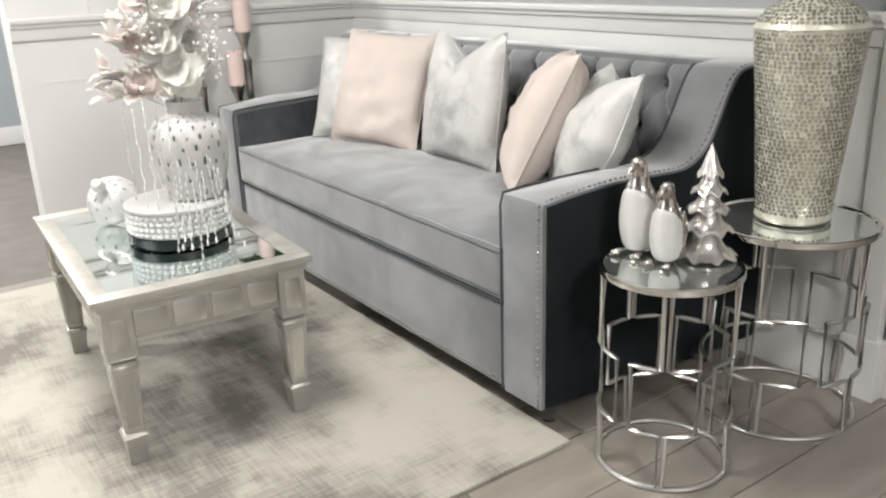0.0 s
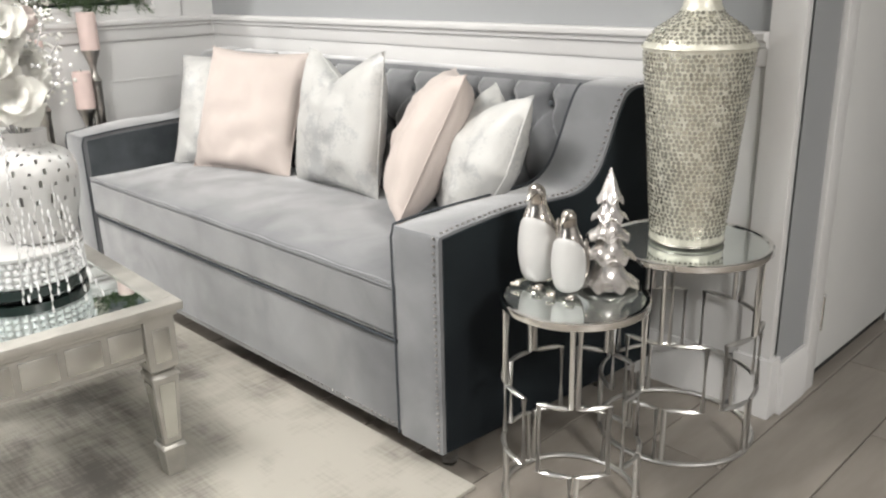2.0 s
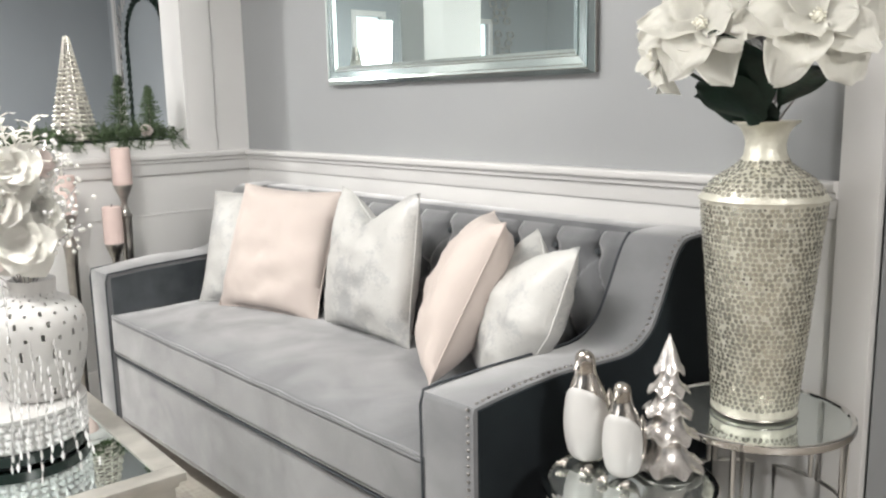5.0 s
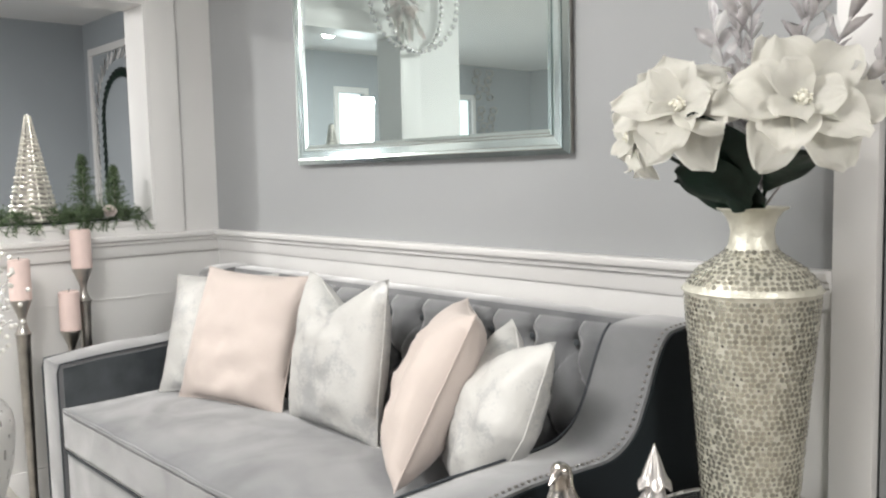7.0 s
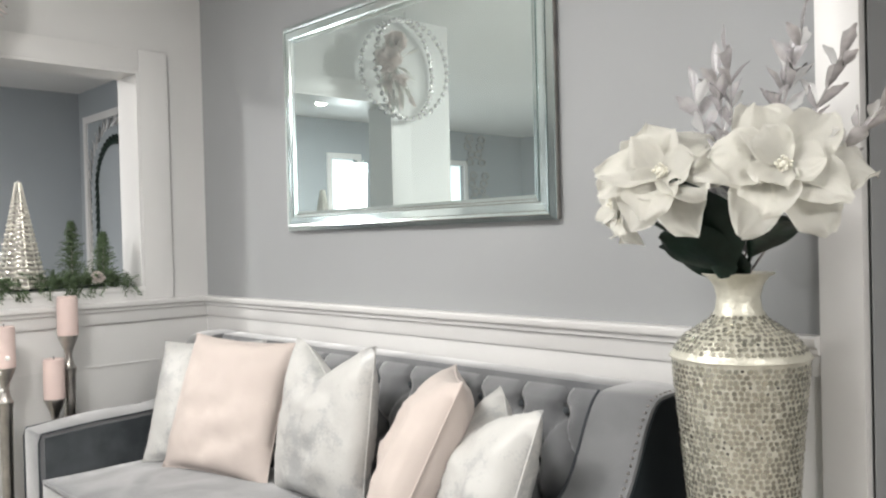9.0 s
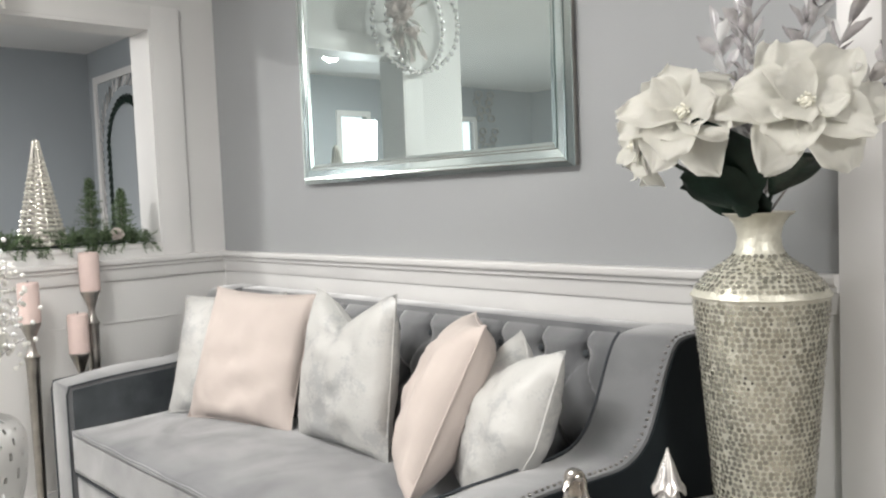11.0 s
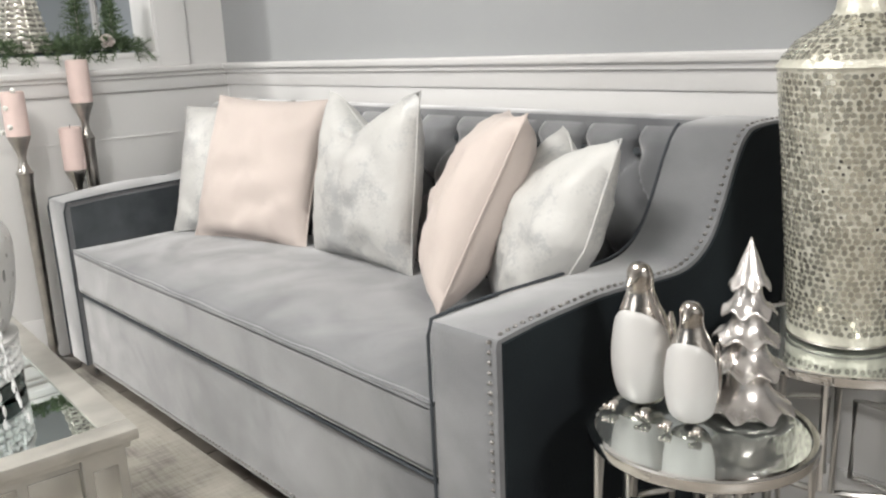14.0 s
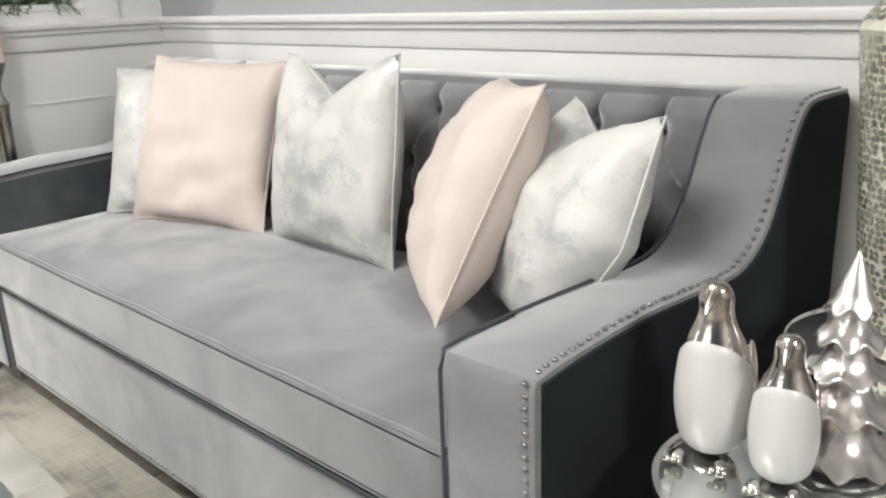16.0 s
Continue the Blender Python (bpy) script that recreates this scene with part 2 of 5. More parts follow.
def rug_material():
    """Worn low pile: cream ground, taupe wear in blotches, cross-hatched by warp and weft."""
    m = mat("distressed_rug", (0.56, 0.535, 0.475), 0.95, bump=0.5, bscale=420, spec=0.1)
    nt = m.node_tree
    b = nt.nodes["Principled BSDF"]
    co = nt.nodes.new("ShaderNodeTexCoord")
    total = None
    for stretch, scale, detail, weight in (((1, 1, 1), 1.7, 8, 0.46), ((8, 120, 1), 1.0, 4, 0.14), ((120, 8, 1), 1.0, 4, 0.14), ((1, 1, 1), 7.0, 12, 0.4)):
        mp = nt.nodes.new("ShaderNodeMapping")
        mp.inputs["Scale"].default_value = stretch
        nt.links.new(co.outputs["Object"], mp.inputs["Vector"])
        n = nt.nodes.new("ShaderNodeTexNoise")
        n.inputs["Scale"].default_value, n.inputs["Detail"].default_value = scale, detail
        nt.links.new(mp.outputs[0], n.inputs["Vector"])
        mul = nt.nodes.new("ShaderNodeMath")
        mul.operation = "MULTIPLY_ADD"
        nt.links.new(n.outputs["Fac"], mul.inputs[0])
        mul.inputs[1].default_value = weight
        if total is None:
            mul.inputs[2].default_value = 0.0
        else:
            nt.links.new(total, mul.inputs[2])
        total = mul.outputs[0]
    # a darker round patch with a ragged edge, centred under the coffee table
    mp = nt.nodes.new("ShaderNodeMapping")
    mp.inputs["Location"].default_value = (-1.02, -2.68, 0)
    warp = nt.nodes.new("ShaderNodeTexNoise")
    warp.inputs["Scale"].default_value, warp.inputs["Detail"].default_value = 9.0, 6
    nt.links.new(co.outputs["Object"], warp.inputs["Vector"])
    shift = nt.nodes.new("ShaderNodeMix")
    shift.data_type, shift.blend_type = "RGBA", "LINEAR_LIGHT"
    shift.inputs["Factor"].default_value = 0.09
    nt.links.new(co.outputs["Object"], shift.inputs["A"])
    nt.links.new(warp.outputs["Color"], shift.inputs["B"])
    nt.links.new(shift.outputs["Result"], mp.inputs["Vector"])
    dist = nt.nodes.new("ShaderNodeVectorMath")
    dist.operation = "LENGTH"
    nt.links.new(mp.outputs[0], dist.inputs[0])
    dark_patch = nt.nodes.new("ShaderNodeMapRange")
    dark_patch.inputs["From Min"].default_value, dark_patch.inputs["From Max"].default_value = 0.22, 0.36
    dark_patch.inputs["To Min"].default_value, dark_patch.inputs["To Max"].default_value = 0.03, 0.0
    nt.links.new(dist.outputs["Value"], dark_patch.inputs["Value"])
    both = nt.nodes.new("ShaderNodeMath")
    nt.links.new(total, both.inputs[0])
    nt.links.new(dark_patch.outputs[0], both.inputs[1])
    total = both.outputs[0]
    ramp = nt.nodes.new("ShaderNodeValToRGB")
    e = ramp.color_ramp.elements
    e[0].position, e[0].color = 0.5, (0.5, 0.477, 0.423, 1)
    e[1].position, e[1].color = 0.67, (0.225, 0.208, 0.192, 1)
    k = e.new(0.575)
    k.color = (0.42, 0.398, 0.35, 1)
    nt.links.new(total, ramp.inputs["Fac"])
    nt.links.new(ramp.outputs[0], b.inputs["Base Color"])
    return m


RUG = rug_material()


# ---- mesh helpers ----
def smooth(me, angle=40):
    me.polygons.foreach_set("use_smooth", [True] * len(me.polygons))
    me.set_sharp_from_angle(angle=radians(angle))


def thing(name, label, category, group="", kind="", at=(0, 0, 0), rz=0.0):
    ob = new(name)
    ob.empty_display_size = 0.05
    ob.matrix_world = pose(*at, 0, 0, rz)
    return tagged(ob, label, category, group, kind)


def part(name, bm, material, parent=None, label="", angle=40, m=None):
    me = bpy.data.meshes.new(name)
    bm.to_mesh(me)
    bm.free()
    smooth(me, angle)
    me.materials.append(material)
    ob = new(name, me)
    if parent is not None:
        ob.parent = parent
    if m is not None:
        ob.matrix_basis = m
    if label:
        ob["label"] = label
    return ob


def box(x0, x1, y0, y1, z0, z1, bevel=0.0, seg=2, bm=None):
    own = bmesh.new()
    bmesh.ops.create_cube(own, size=1.0)
    for v in own.verts:
        v.co = Vector((x0 + (v.co.x + 0.5) * (x1 - x0), y0 + (v.co.y + 0.5) * (y1 - y0), z0 + (v.co.z + 0.5) * (z1 - z0)))
    if bevel:
        bmesh.ops.bevel(own, geom=list(own.edges), offset=bevel, segments=seg, profile=0.6, affect="EDGES")
    return own if bm is None else join(bm, own)


def join(bm, other, m=None):
    me = bpy.data.meshes.new("tmp")
    if m is not None:
        other.transform(m)
    other.to_mesh(me)
    other.free()
    bm.from_mesh(me)
    bpy.data.meshes.remove(me)
    return bm


def lathe(profile, seg=40, caps=True):
    """Turned form about z from (radius, height) pairs."""
    bm = bmesh.new()
    rings = []
    for r, z in profile:
        rings.append([bm.verts.new((r * math.cos(2 * math.pi * k / seg), r * math.sin(2 * math.pi * k / seg), z)) for k in range(seg)])
    for a, b in zip(rings, rings[1:]):
        for k in range(seg):
            bm.faces.new((a[k], a[(k + 1) % seg], b[(k + 1) % seg], b[k]))
    if caps:
        bm.faces.new(rings[0][::-1])
        bm.faces.new(rings[-1])
    return bm


def tube(points, r, seg=8, closed=False, r_end=None, flat=None):
    """A round rod along points; flat: the normal of the plane in which they lie."""
    pts = [Vector(p) for p in points]
    bm = bmesh.new()
    rings = []
    n = len(pts)
    for i, p in enumerate(pts):
        a = pts[(i - 1) % n] if closed or i else p
        b = pts[(i + 1) % n] if closed or i < n - 1 else p
        t = (b - a).normalized()
        u = Vector(flat) if flat else t.cross(Vector((0, 0, 1)))
        if u.length < 0.05:
            u = t.cross(Vector((0, 1, 0)))
        u.normalize()
        w = t.cross(u)
        rr = r if r_end is None else r + (r_end - r) * i / (n - 1)
        rings.append([bm.verts.new(p + rr * (math.cos(2 * math.pi * k / seg) * u + math.sin(2 * math.pi * k / seg) * w)) for k in range(seg)])
    pairs = list(zip(rings, rings[1:])) + ([(rings[-1], rings[0])] if closed else [])
    for a, b in pairs:
        off = 0
        if closed and a is rings[-1]:
            off = min(range(seg), key=lambda o: (a[0].co - b[o].co).length)
        for k in range(seg):
            bm.faces.new((a[k], a[(k + 1) % seg], b[(k + 1 + off) % seg], b[(k + off) % seg]))
    if not closed:
        bm.faces.new(rings[0][::-1])
        bm.faces.new(rings[-1])
    bmesh.ops.recalc_face_normals(bm, faces=bm.faces)
    return bm


def extrude(outline, axis, a, b, bevel=0.0, seg=2):
    """A closed outline of (u, v) pushed along x, y or z from a to b."""
    def at(u, v, w):
        return {"x": (w, u, v), "y": (u, w, v), "z": (u, v, w)}[axis]
    bm = bmesh.new()
    lo = [bm.verts.new(at(u, v, a)) for u, v in outline]
    hi = [bm.verts.new(at(u, v, b)) for u, v in outline]
    n = len(lo)
    caps = [bm.faces.new(lo), bm.faces.new(hi[::-1])]
    for k in range(n):
        bm.faces.new((lo[k], hi[k], hi[(k + 1) % n], lo[(k + 1) % n]))
    bmesh.ops.recalc_face_normals(bm, faces=bm.faces)
    if bevel:
        es = [e for e in bm.edges if any(f in caps for f in e.link_faces)]
        bmesh.ops.bevel(bm, geom=es, offset=bevel, segments=seg, profile=0.6, affect="EDGES")
    return bm


def ball(r, m=None, seg=10, rings=8, squash=(1, 1, 1)):
    bm = bmesh.new()
    bmesh.ops.create_uvsphere(bm, u_segments=seg, v_segments=rings, radius=r)
    bm.transform(Matrix.Diagonal((*squash, 1)))
    if m is not None:
        bm.transform(m)
    return bm


def spline(pts, n=6):
    """Catmull-Rom through points."""
    p = [Vector(q) for q in pts]
    out = []
    for i in range(len(p) - 1):
        a, b, c, d = p[max(i - 1, 0)], p[i], p[i + 1], p[min(i + 2, len(p) - 1)]
        for k in range(n):
            t = k / n
            out.append(0.5 * (2 * b + (c - a) * t + (2 * a - 5 * b + 4 * c - d) * t * t + (3 * b - a - 3 * c + d) * t ** 3))
    return out + [p[-1]]


def structure(name, bm, material, label="", category="", parent=None, angle=30):
    ob = part(name, bm, material, parent, angle=angle)
    return tagged(ob, label, category, kind="structure")

# ---- the large structure ----
WX, WY, CZ = 2.42, 4.07, 2.42
F0 = 0.045          # floor level
PIER_A, OPEN_A, OPEN_B, SILL, HEAD = 0.90, 1.32, 2.136, 1.105, 1.972
structure("floor", box(-3.4, 4.6, -2.6, 7.7, -0.12, F0 - 0.006), GROUT, "grey-brown plank floor with fine joints", "floor")
structure("ceiling", box(-3.4, 4.6, -2.6, 7.7, CZ, CZ + 0.1), CEIL, "plain white painted ceiling", "ceiling")
structure("wall_east", box(WX, WX + 0.16, 1.396, WY, 0, CZ), WALL, "mid-grey painted wall behind the sofa, white below the rail", "wall")
structure("wainscot_east", box(WX - 0.006, WX, 1.48, WY, 0.0, 0.967), PANEL, "white painted lower wall below the chair rail", "wall")
# the north wall with its pass-through
w = box(PIER_A, OPEN_A, WY, WY + 0.14, 0, CZ)
box(OPEN_B, WX + 0.16, WY, WY + 0.14, 0, CZ, bm=w)
box(OPEN_A, OPEN_B, WY, WY + 0.14, 0, SILL - 0.02, bm=w)
box(OPEN_A, OPEN_B, WY, WY + 0.14, HEAD, CZ, bm=w)
structure("wall_north", w, PANEL, "white painted wall with a pass-through opening", "wall")
CW = 0.12
trim = thing("opening_trim", "wide flat white casing round the pass-through opening", "casing", kind="structure")
part("side_casing", box(OPEN_B, OPEN_B + CW, WY - 0.02, WY, 1.051, HEAD + 0.085, 0.003), WHITE, trim)
part("side_casing", box(OPEN_A - CW, OPEN_A, WY - 0.02, WY, 1.051, HEAD + 0.085, 0.003), WHITE, trim)
part("head_casing", box(OPEN_A, OPEN_B, WY - 0.02, WY, HEAD, HEAD + 0.085, 0.003), WHITE, trim)
part("side_lining", box(OPEN_B - 0.012, OPEN_B, WY - 0.018, WY + 0.165, SILL, HEAD), WHITE, trim)
part("side_lining", box(OPEN_A, OPEN_A + 0.012, WY - 0.018, WY + 0.165, SILL, HEAD), WHITE, trim)
part("head_lining", box(OPEN_A + 0.012, OPEN_B - 0.012, WY - 0.018, WY + 0.165, HEAD - 0.012, HEAD), WHITE, trim)
part("sill", box(OPEN_A, OPEN_B, WY - 0.025, WY + 0.17, SILL - 0.02, SILL, 0.004), WHITE, trim)
part("apron", box(OPEN_A, OPEN_B, WY - 0.02, WY, 1.051, SILL - 0.02), WHITE, trim)

RAIL = [(0, 0.967), (-0.012, 0.967), (-0.015, 0.973), (-0.016, 1.0), (-0.02, 1.011), (-0.029, 1.015), (-0.031, 1.026), (-0.043, 1.031), (-0.046, 1.037), (-0.046, 1.047), (-0.042, 1.051), (0, 1.051)]
rail_east = extrude([(WX + u, v) for u, v in RAIL], "y", 1.48, WY)
rail_north = extrude([(WY + u, v) for u, v in RAIL], "x", PIER_A, WX)
for v in rail_east.verts:          # mitred where they meet in the corner
    if v.co.y > WY - 0.001:
        v.co.y = WY + (v.co.x - WX)
for v in rail_north.verts:
    if v.co.x > WX - 0.001:
        v.co.x = WX + (v.co.y - WY)
structure("chair_rail_east", rail_east, WHITE, "stepped white chair rail moulding", "chair rail")
structure("chair_rail_north", rail_north, WHITE, "stepped white chair rail moulding", "chair rail")
BASEP = [(0, F0), (-0.018, F0), (-0.018, F0 + 0.12), (-0.012, F0 + 0.135), (-0.008, F0 + 0.15), (0, F0 + 0.15)]
structure("baseboard_east", extrude([(WX - 0.006 + u, v) for u, v in BASEP], "y", 1.48, WY), WHITE, "white moulded baseboard", "baseboard")
structure("baseboard_north", extrude([(WY + u, v) for u, v in BASEP], "x", PIER_A, WX - 0.03), WHITE, "white moulded baseboard", "baseboard")
# thin raised lines of the lower wall panels
structure("trim_north", box(PIER_A + 0.1, 2.3, WY - 0.004, WY, 0.798, 0.804), PANEL, "thin painted panel line on the lower wall", "trim")

# the end pilaster, the return wall and the door beyond it
pil = thing("pilaster", "flat white pilaster with a plinth at the wall's end", "pilaster", kind="structure")
part("shaft", box(WX - 0.02, WX + 0.012, 1.394, 1.48, 0.2, CZ, 0.003), WHITE, pil)
part("plinth", box(WX - 0.032, WX + 0.02, 1.38, 1.49, F0, 0.215, 0.004), WHITE, pil)
structure("wall_return", box(WX + 0.16, 2.67, 1.392, 1.55, 0, CZ), WALL, "grey painted return wall", "wall")
structure("wall_return_face", box(WX + 0.012, 2.6, 1.388, 1.39, 0, CZ), WALL, "grey painted return wall", "wall")
structure("baseboard_return", extrude([(1.386 + u, v) for u, v in BASEP], "x", WX + 0.02, 2.6), WHITE, "white moulded baseboard", "baseboard")
dr = thing("door_1", "closed pale grey flat door with a nickel hinge", "door", kind="structure")
part("door_leaf", box(2.672, 3.30, 1.388, 1.43, F0 + 0.03, 2.03, 0.003), DOORP, dr)
part("casing", box(2.60, 2.67, 1.372, 1.39, 0, 2.1, 0.004), WHITE, dr)
part("casing", box(3.302, 3.372, 1.372, 1.39, 0, 2.1, 0.004), WHITE, dr)
part("casing", box(2.67, 3.302, 1.372, 1.39, 2.035, 2.1, 0.004), WHITE, dr)
hinge = part("hinge", tube([(2.676, 1.376, 0.22), (2.676, 1.376, 0.32)], 0.007, 10), CHROME, dr)
for zz in (0.222, 0.318):
    part("hinge_tip", ball(0.008, pose(2.676, 1.376, zz)), CHROME, hinge)
part("hinge_plate", box(2.676, 2.70, 1.384, 1.388, 0.225, 0.315, 0.001), CHROME, hinge)
# black strip in the gap under the door, its shade put in colour
part("gap_shade_strip", box(2.672, 3.30, 1.40, 1.5, F0, F0 + 0.029), GAP_SHADE, dr)
structure("wall_return_end", box(3.372, 4.6, 1.39, 1.55, 0, CZ), WALL, "grey painted wall beyond the door", "wall")
structure("wall_over_door", box(2.67, 3.372, 1.391, 1.55, 2.1, CZ), WALL, "grey painted wall over the door", "wall")

# plain walls that close the place, and the next room
# unseen south wall, made white to brighten what the metals reflect
structure("wall_south", box(-3.4, 4.6, -2.6, -2.5, 0, CZ), PANEL, "plain wall out of view", "wall")
structure("wall_hall_east", box(4.5, 4.6, -2.5, 1.39, 0, CZ), WALL, "plain wall out of view", "wall")
structure("wall_west", box(-3.4, -3.3, -2.5, 7.5, 0, CZ), BLUE, "plain blue-grey wall", "wall")
structure("wall_dining_east", box(3.05, 3.15, 4.21, 7.5, 0, CZ), BLUE, "blue-grey wall of the next room", "wall")
structure("wall_dining_south", box(2.58, 3.15, 4.12, 4.21, 0, CZ), BLUE, "blue-grey wall of the next room", "wall")
FY = 7.2
WINS = ((-2.33, 0.28), (-0.87, 0.3))
w = box(-3.3, -2.33, FY, FY + 0.12, 0, CZ)
box(-2.05, -0.87, FY, FY + 0.12, 0, CZ, bm=w)
box(-0.57, 3.15, FY, FY + 0.12, 0, CZ, bm=w)
for a, ww in WINS:
    box(a, a + ww, FY, FY + 0.12, 0, 0.9, bm=w)
    box(a, a + ww, FY, FY + 0.12, 2.05, CZ, bm=w)
bmesh.ops.remove_doubles(w, verts=w.verts, dist=0.0005)
structure("wall_dining_north", w, BLUE, "blue-grey far wall with two bright windows", "wall")
for k, (a, ww) in enumerate(WINS):
    win = thing("window_%d" % (k + 1), "bright narrow window in a white frame", "window", kind="structure")
    f = box(a - 0.05, a, FY - 0.02, FY + 0.02, 0.85, 2.1)
    box(a + ww, a + ww + 0.05, FY - 0.02, FY + 0.02, 0.85, 2.1, bm=f)
    box(a, a + ww, FY - 0.02, FY + 0.02, 2.05, 2.1, bm=f)
    box(a, a + ww, FY - 0.04, FY + 0.02, 0.85, 0.9, bm=f)
    part("window_frame", f, WHITE, win)
    part("pane", box(a, a + ww, FY + 0.05, FY + 0.06, 0.9, 2.05), PANE, win)
structure("baseboard_dining", box(-3.3, 3.05, FY - 0.016, FY, F0, F0 + 0.13, 0.003), WHITE, "white baseboard of the next room", "baseboard")

# ---- rug ----
def make_rug():
    bm = box(-1.1, 1.63, 1.735, 3.85, F0, F0 + 0.011, 0.003)
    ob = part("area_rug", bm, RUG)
    tagged(ob, "cream and grey distressed low-pile area rug on the floor", "rug")
    return ob


make_rug()


# ---- sofa ----
SX, SA, SB = 1.60, 1.81, 3.83          # front, outer sides
ARM = 0.15


def arm_outline():
    top = spline([(1.606, 0, 0.655), (1.75, 0, 0.664), (1.95, 0, 0.668), (2.06, 0, 0.676), (2.125, 0, 0.715), (2.165, 0, 0.78), (2.2, 0, 0.855), (2.232, 0, 0.902), (2.275, 0, 0.918), (2.385, 0, 0.92)], 5)
    return [(p.x, p.z) for p in top]


def flare(x):
    """How far the sofa's side stands out towards its back."""
    return 0.055 * max(0.0, x - 1.65) / 0.65


def make_arm(sofa, side):
    top = arm_outline()
    outline = [(SX, 0.115), (SX, 0.64), (SX + 0.002, 0.65)] + top + [(2.39, 0.9), (2.39, 0.115)]
    a, b = (SA, SA + ARM) if side < 0 else (SB - ARM, SB)
    bm = extrude(outline, "y", a, b, 0.007, 2)
    for v in bm.verts:
        k = (b - v.co.y) / (b - a) if side < 0 else (v.co.y - a) / (b - a)
        v.co.y += side * flare(v.co.x)
        v.co.z += 0.014 * k * max(0.0, 1 - abs(v.co.x - 1.85) / 0.3) if v.co.z > 0.6 else 0
    arm = part("arm", bm, VELVET, sofa)
    inner = SA + ARM + 0.002 if side < 0 else SB - ARM - 0.002
    path = [(SX - 0.003, inner, 0.12), (SX - 0.003, inner, 0.63)] + [(x, inner + side * flare(x), z + 0.003) for x, z in top if x < (2.25 if side < 0 else 2.1)]
    part("inner_piping", tube(path, 0.0031, 6), PIPING, arm)
    # upholstered panels inside the nailhead and piping lines, coloured dark as unlit sides
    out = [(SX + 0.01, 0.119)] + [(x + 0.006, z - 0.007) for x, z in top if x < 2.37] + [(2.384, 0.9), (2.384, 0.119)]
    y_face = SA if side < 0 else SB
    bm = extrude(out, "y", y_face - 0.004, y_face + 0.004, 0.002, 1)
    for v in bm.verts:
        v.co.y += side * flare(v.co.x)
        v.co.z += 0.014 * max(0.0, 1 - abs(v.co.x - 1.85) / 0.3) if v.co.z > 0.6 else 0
    part("outer_panel", bm, VELVET_UNLIT, arm, "velvet side panel coloured near-black for its unlit side")
    # inner faces get the dimmed copy, their shade put in the colour
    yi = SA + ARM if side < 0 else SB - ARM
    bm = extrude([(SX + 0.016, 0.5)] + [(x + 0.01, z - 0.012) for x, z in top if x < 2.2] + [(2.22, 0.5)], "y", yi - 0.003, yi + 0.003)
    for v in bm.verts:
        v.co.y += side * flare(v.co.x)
    part("inner_panel", bm, VELVET_DIMMED, arm)
    if side > 0:
        path = [(SX - 0.002, SB + 0.002, 0.12), (SX - 0.002, SB + 0.002, 0.63)] + [(x, SB + 0.002 + flare(x), z + 0.003) for x, z in top if x < 2.04]
        part("outer_piping", tube(path, 0.003, 6), PIPING, arm)
        return arm, None
    # nail heads along the outer edge
    y_out = SA if side < 0 else SB
    line = [Vector((SX - 0.001, y_out - side * 0.014, 0.125 + 0.0165 * k)) for k in range(33)]
    run, last = 0.0, None
    for x, z in [(t[0], t[1]) for t in top]:
        p = Vector((x, y_out + side * flare(x) - side * 0.012, z + (0.016 * max(0.0, 1 - abs(x - 1.85) / 0.3)) + 0.0005))
        if last is not None:
            d = (p - last).length
            while run + d >= 0.0165:
                s = (0.0165 - run) / d
                last = last.lerp(p, s)
                line.append(last.copy())
                d = (p - last).length
                run = 0.0
            run += d
        last = p
    nail = None
    for p in line:
        if nail is None:
            nail = part("nail_head", ball(0.0043, None, 8, 6, (1, 1, 0.8)), NAIL, arm)
            nail.location = p
        else:
            n = new("nail_head", nail.data)
            n.parent, n.location = arm, p
    return arm, nail.data


def soft_block(x0, x1, y0, y1, z0, z1, bevel, crown=0.0, cuts=10):
    bm = box(x0, x1, y0, y1, z0, z1)
    bmesh.ops.subdivide_edges(bm, edges=list(bm.edges), cuts=cuts, use_grid_fill=True)
    sharp = [e for e in bm.edges if len(e.link_faces) == 2 and e.calc_face_angle() > 0.5]
    bmesh.ops.bevel(bm, geom=sharp, offset=bevel, segments=3, profile=0.6, affect="EDGES")
    for v in bm.verts:
        u = (v.co.x - x0) / (x1 - x0) * 2 - 1
        w = (v.co.y - y0) / (y1 - y0) * 2 - 1
        up = (v.co.z - z0) / (z1 - z0)
        v.co.z += crown * max(0, 1 - u ** 4) * max(0, 1 - w ** 6) * up
        v.co.z += 0.003 * noise.noise(Vector((v.co.x * 4, v.co.y * 4, 1))) * up
    return bm


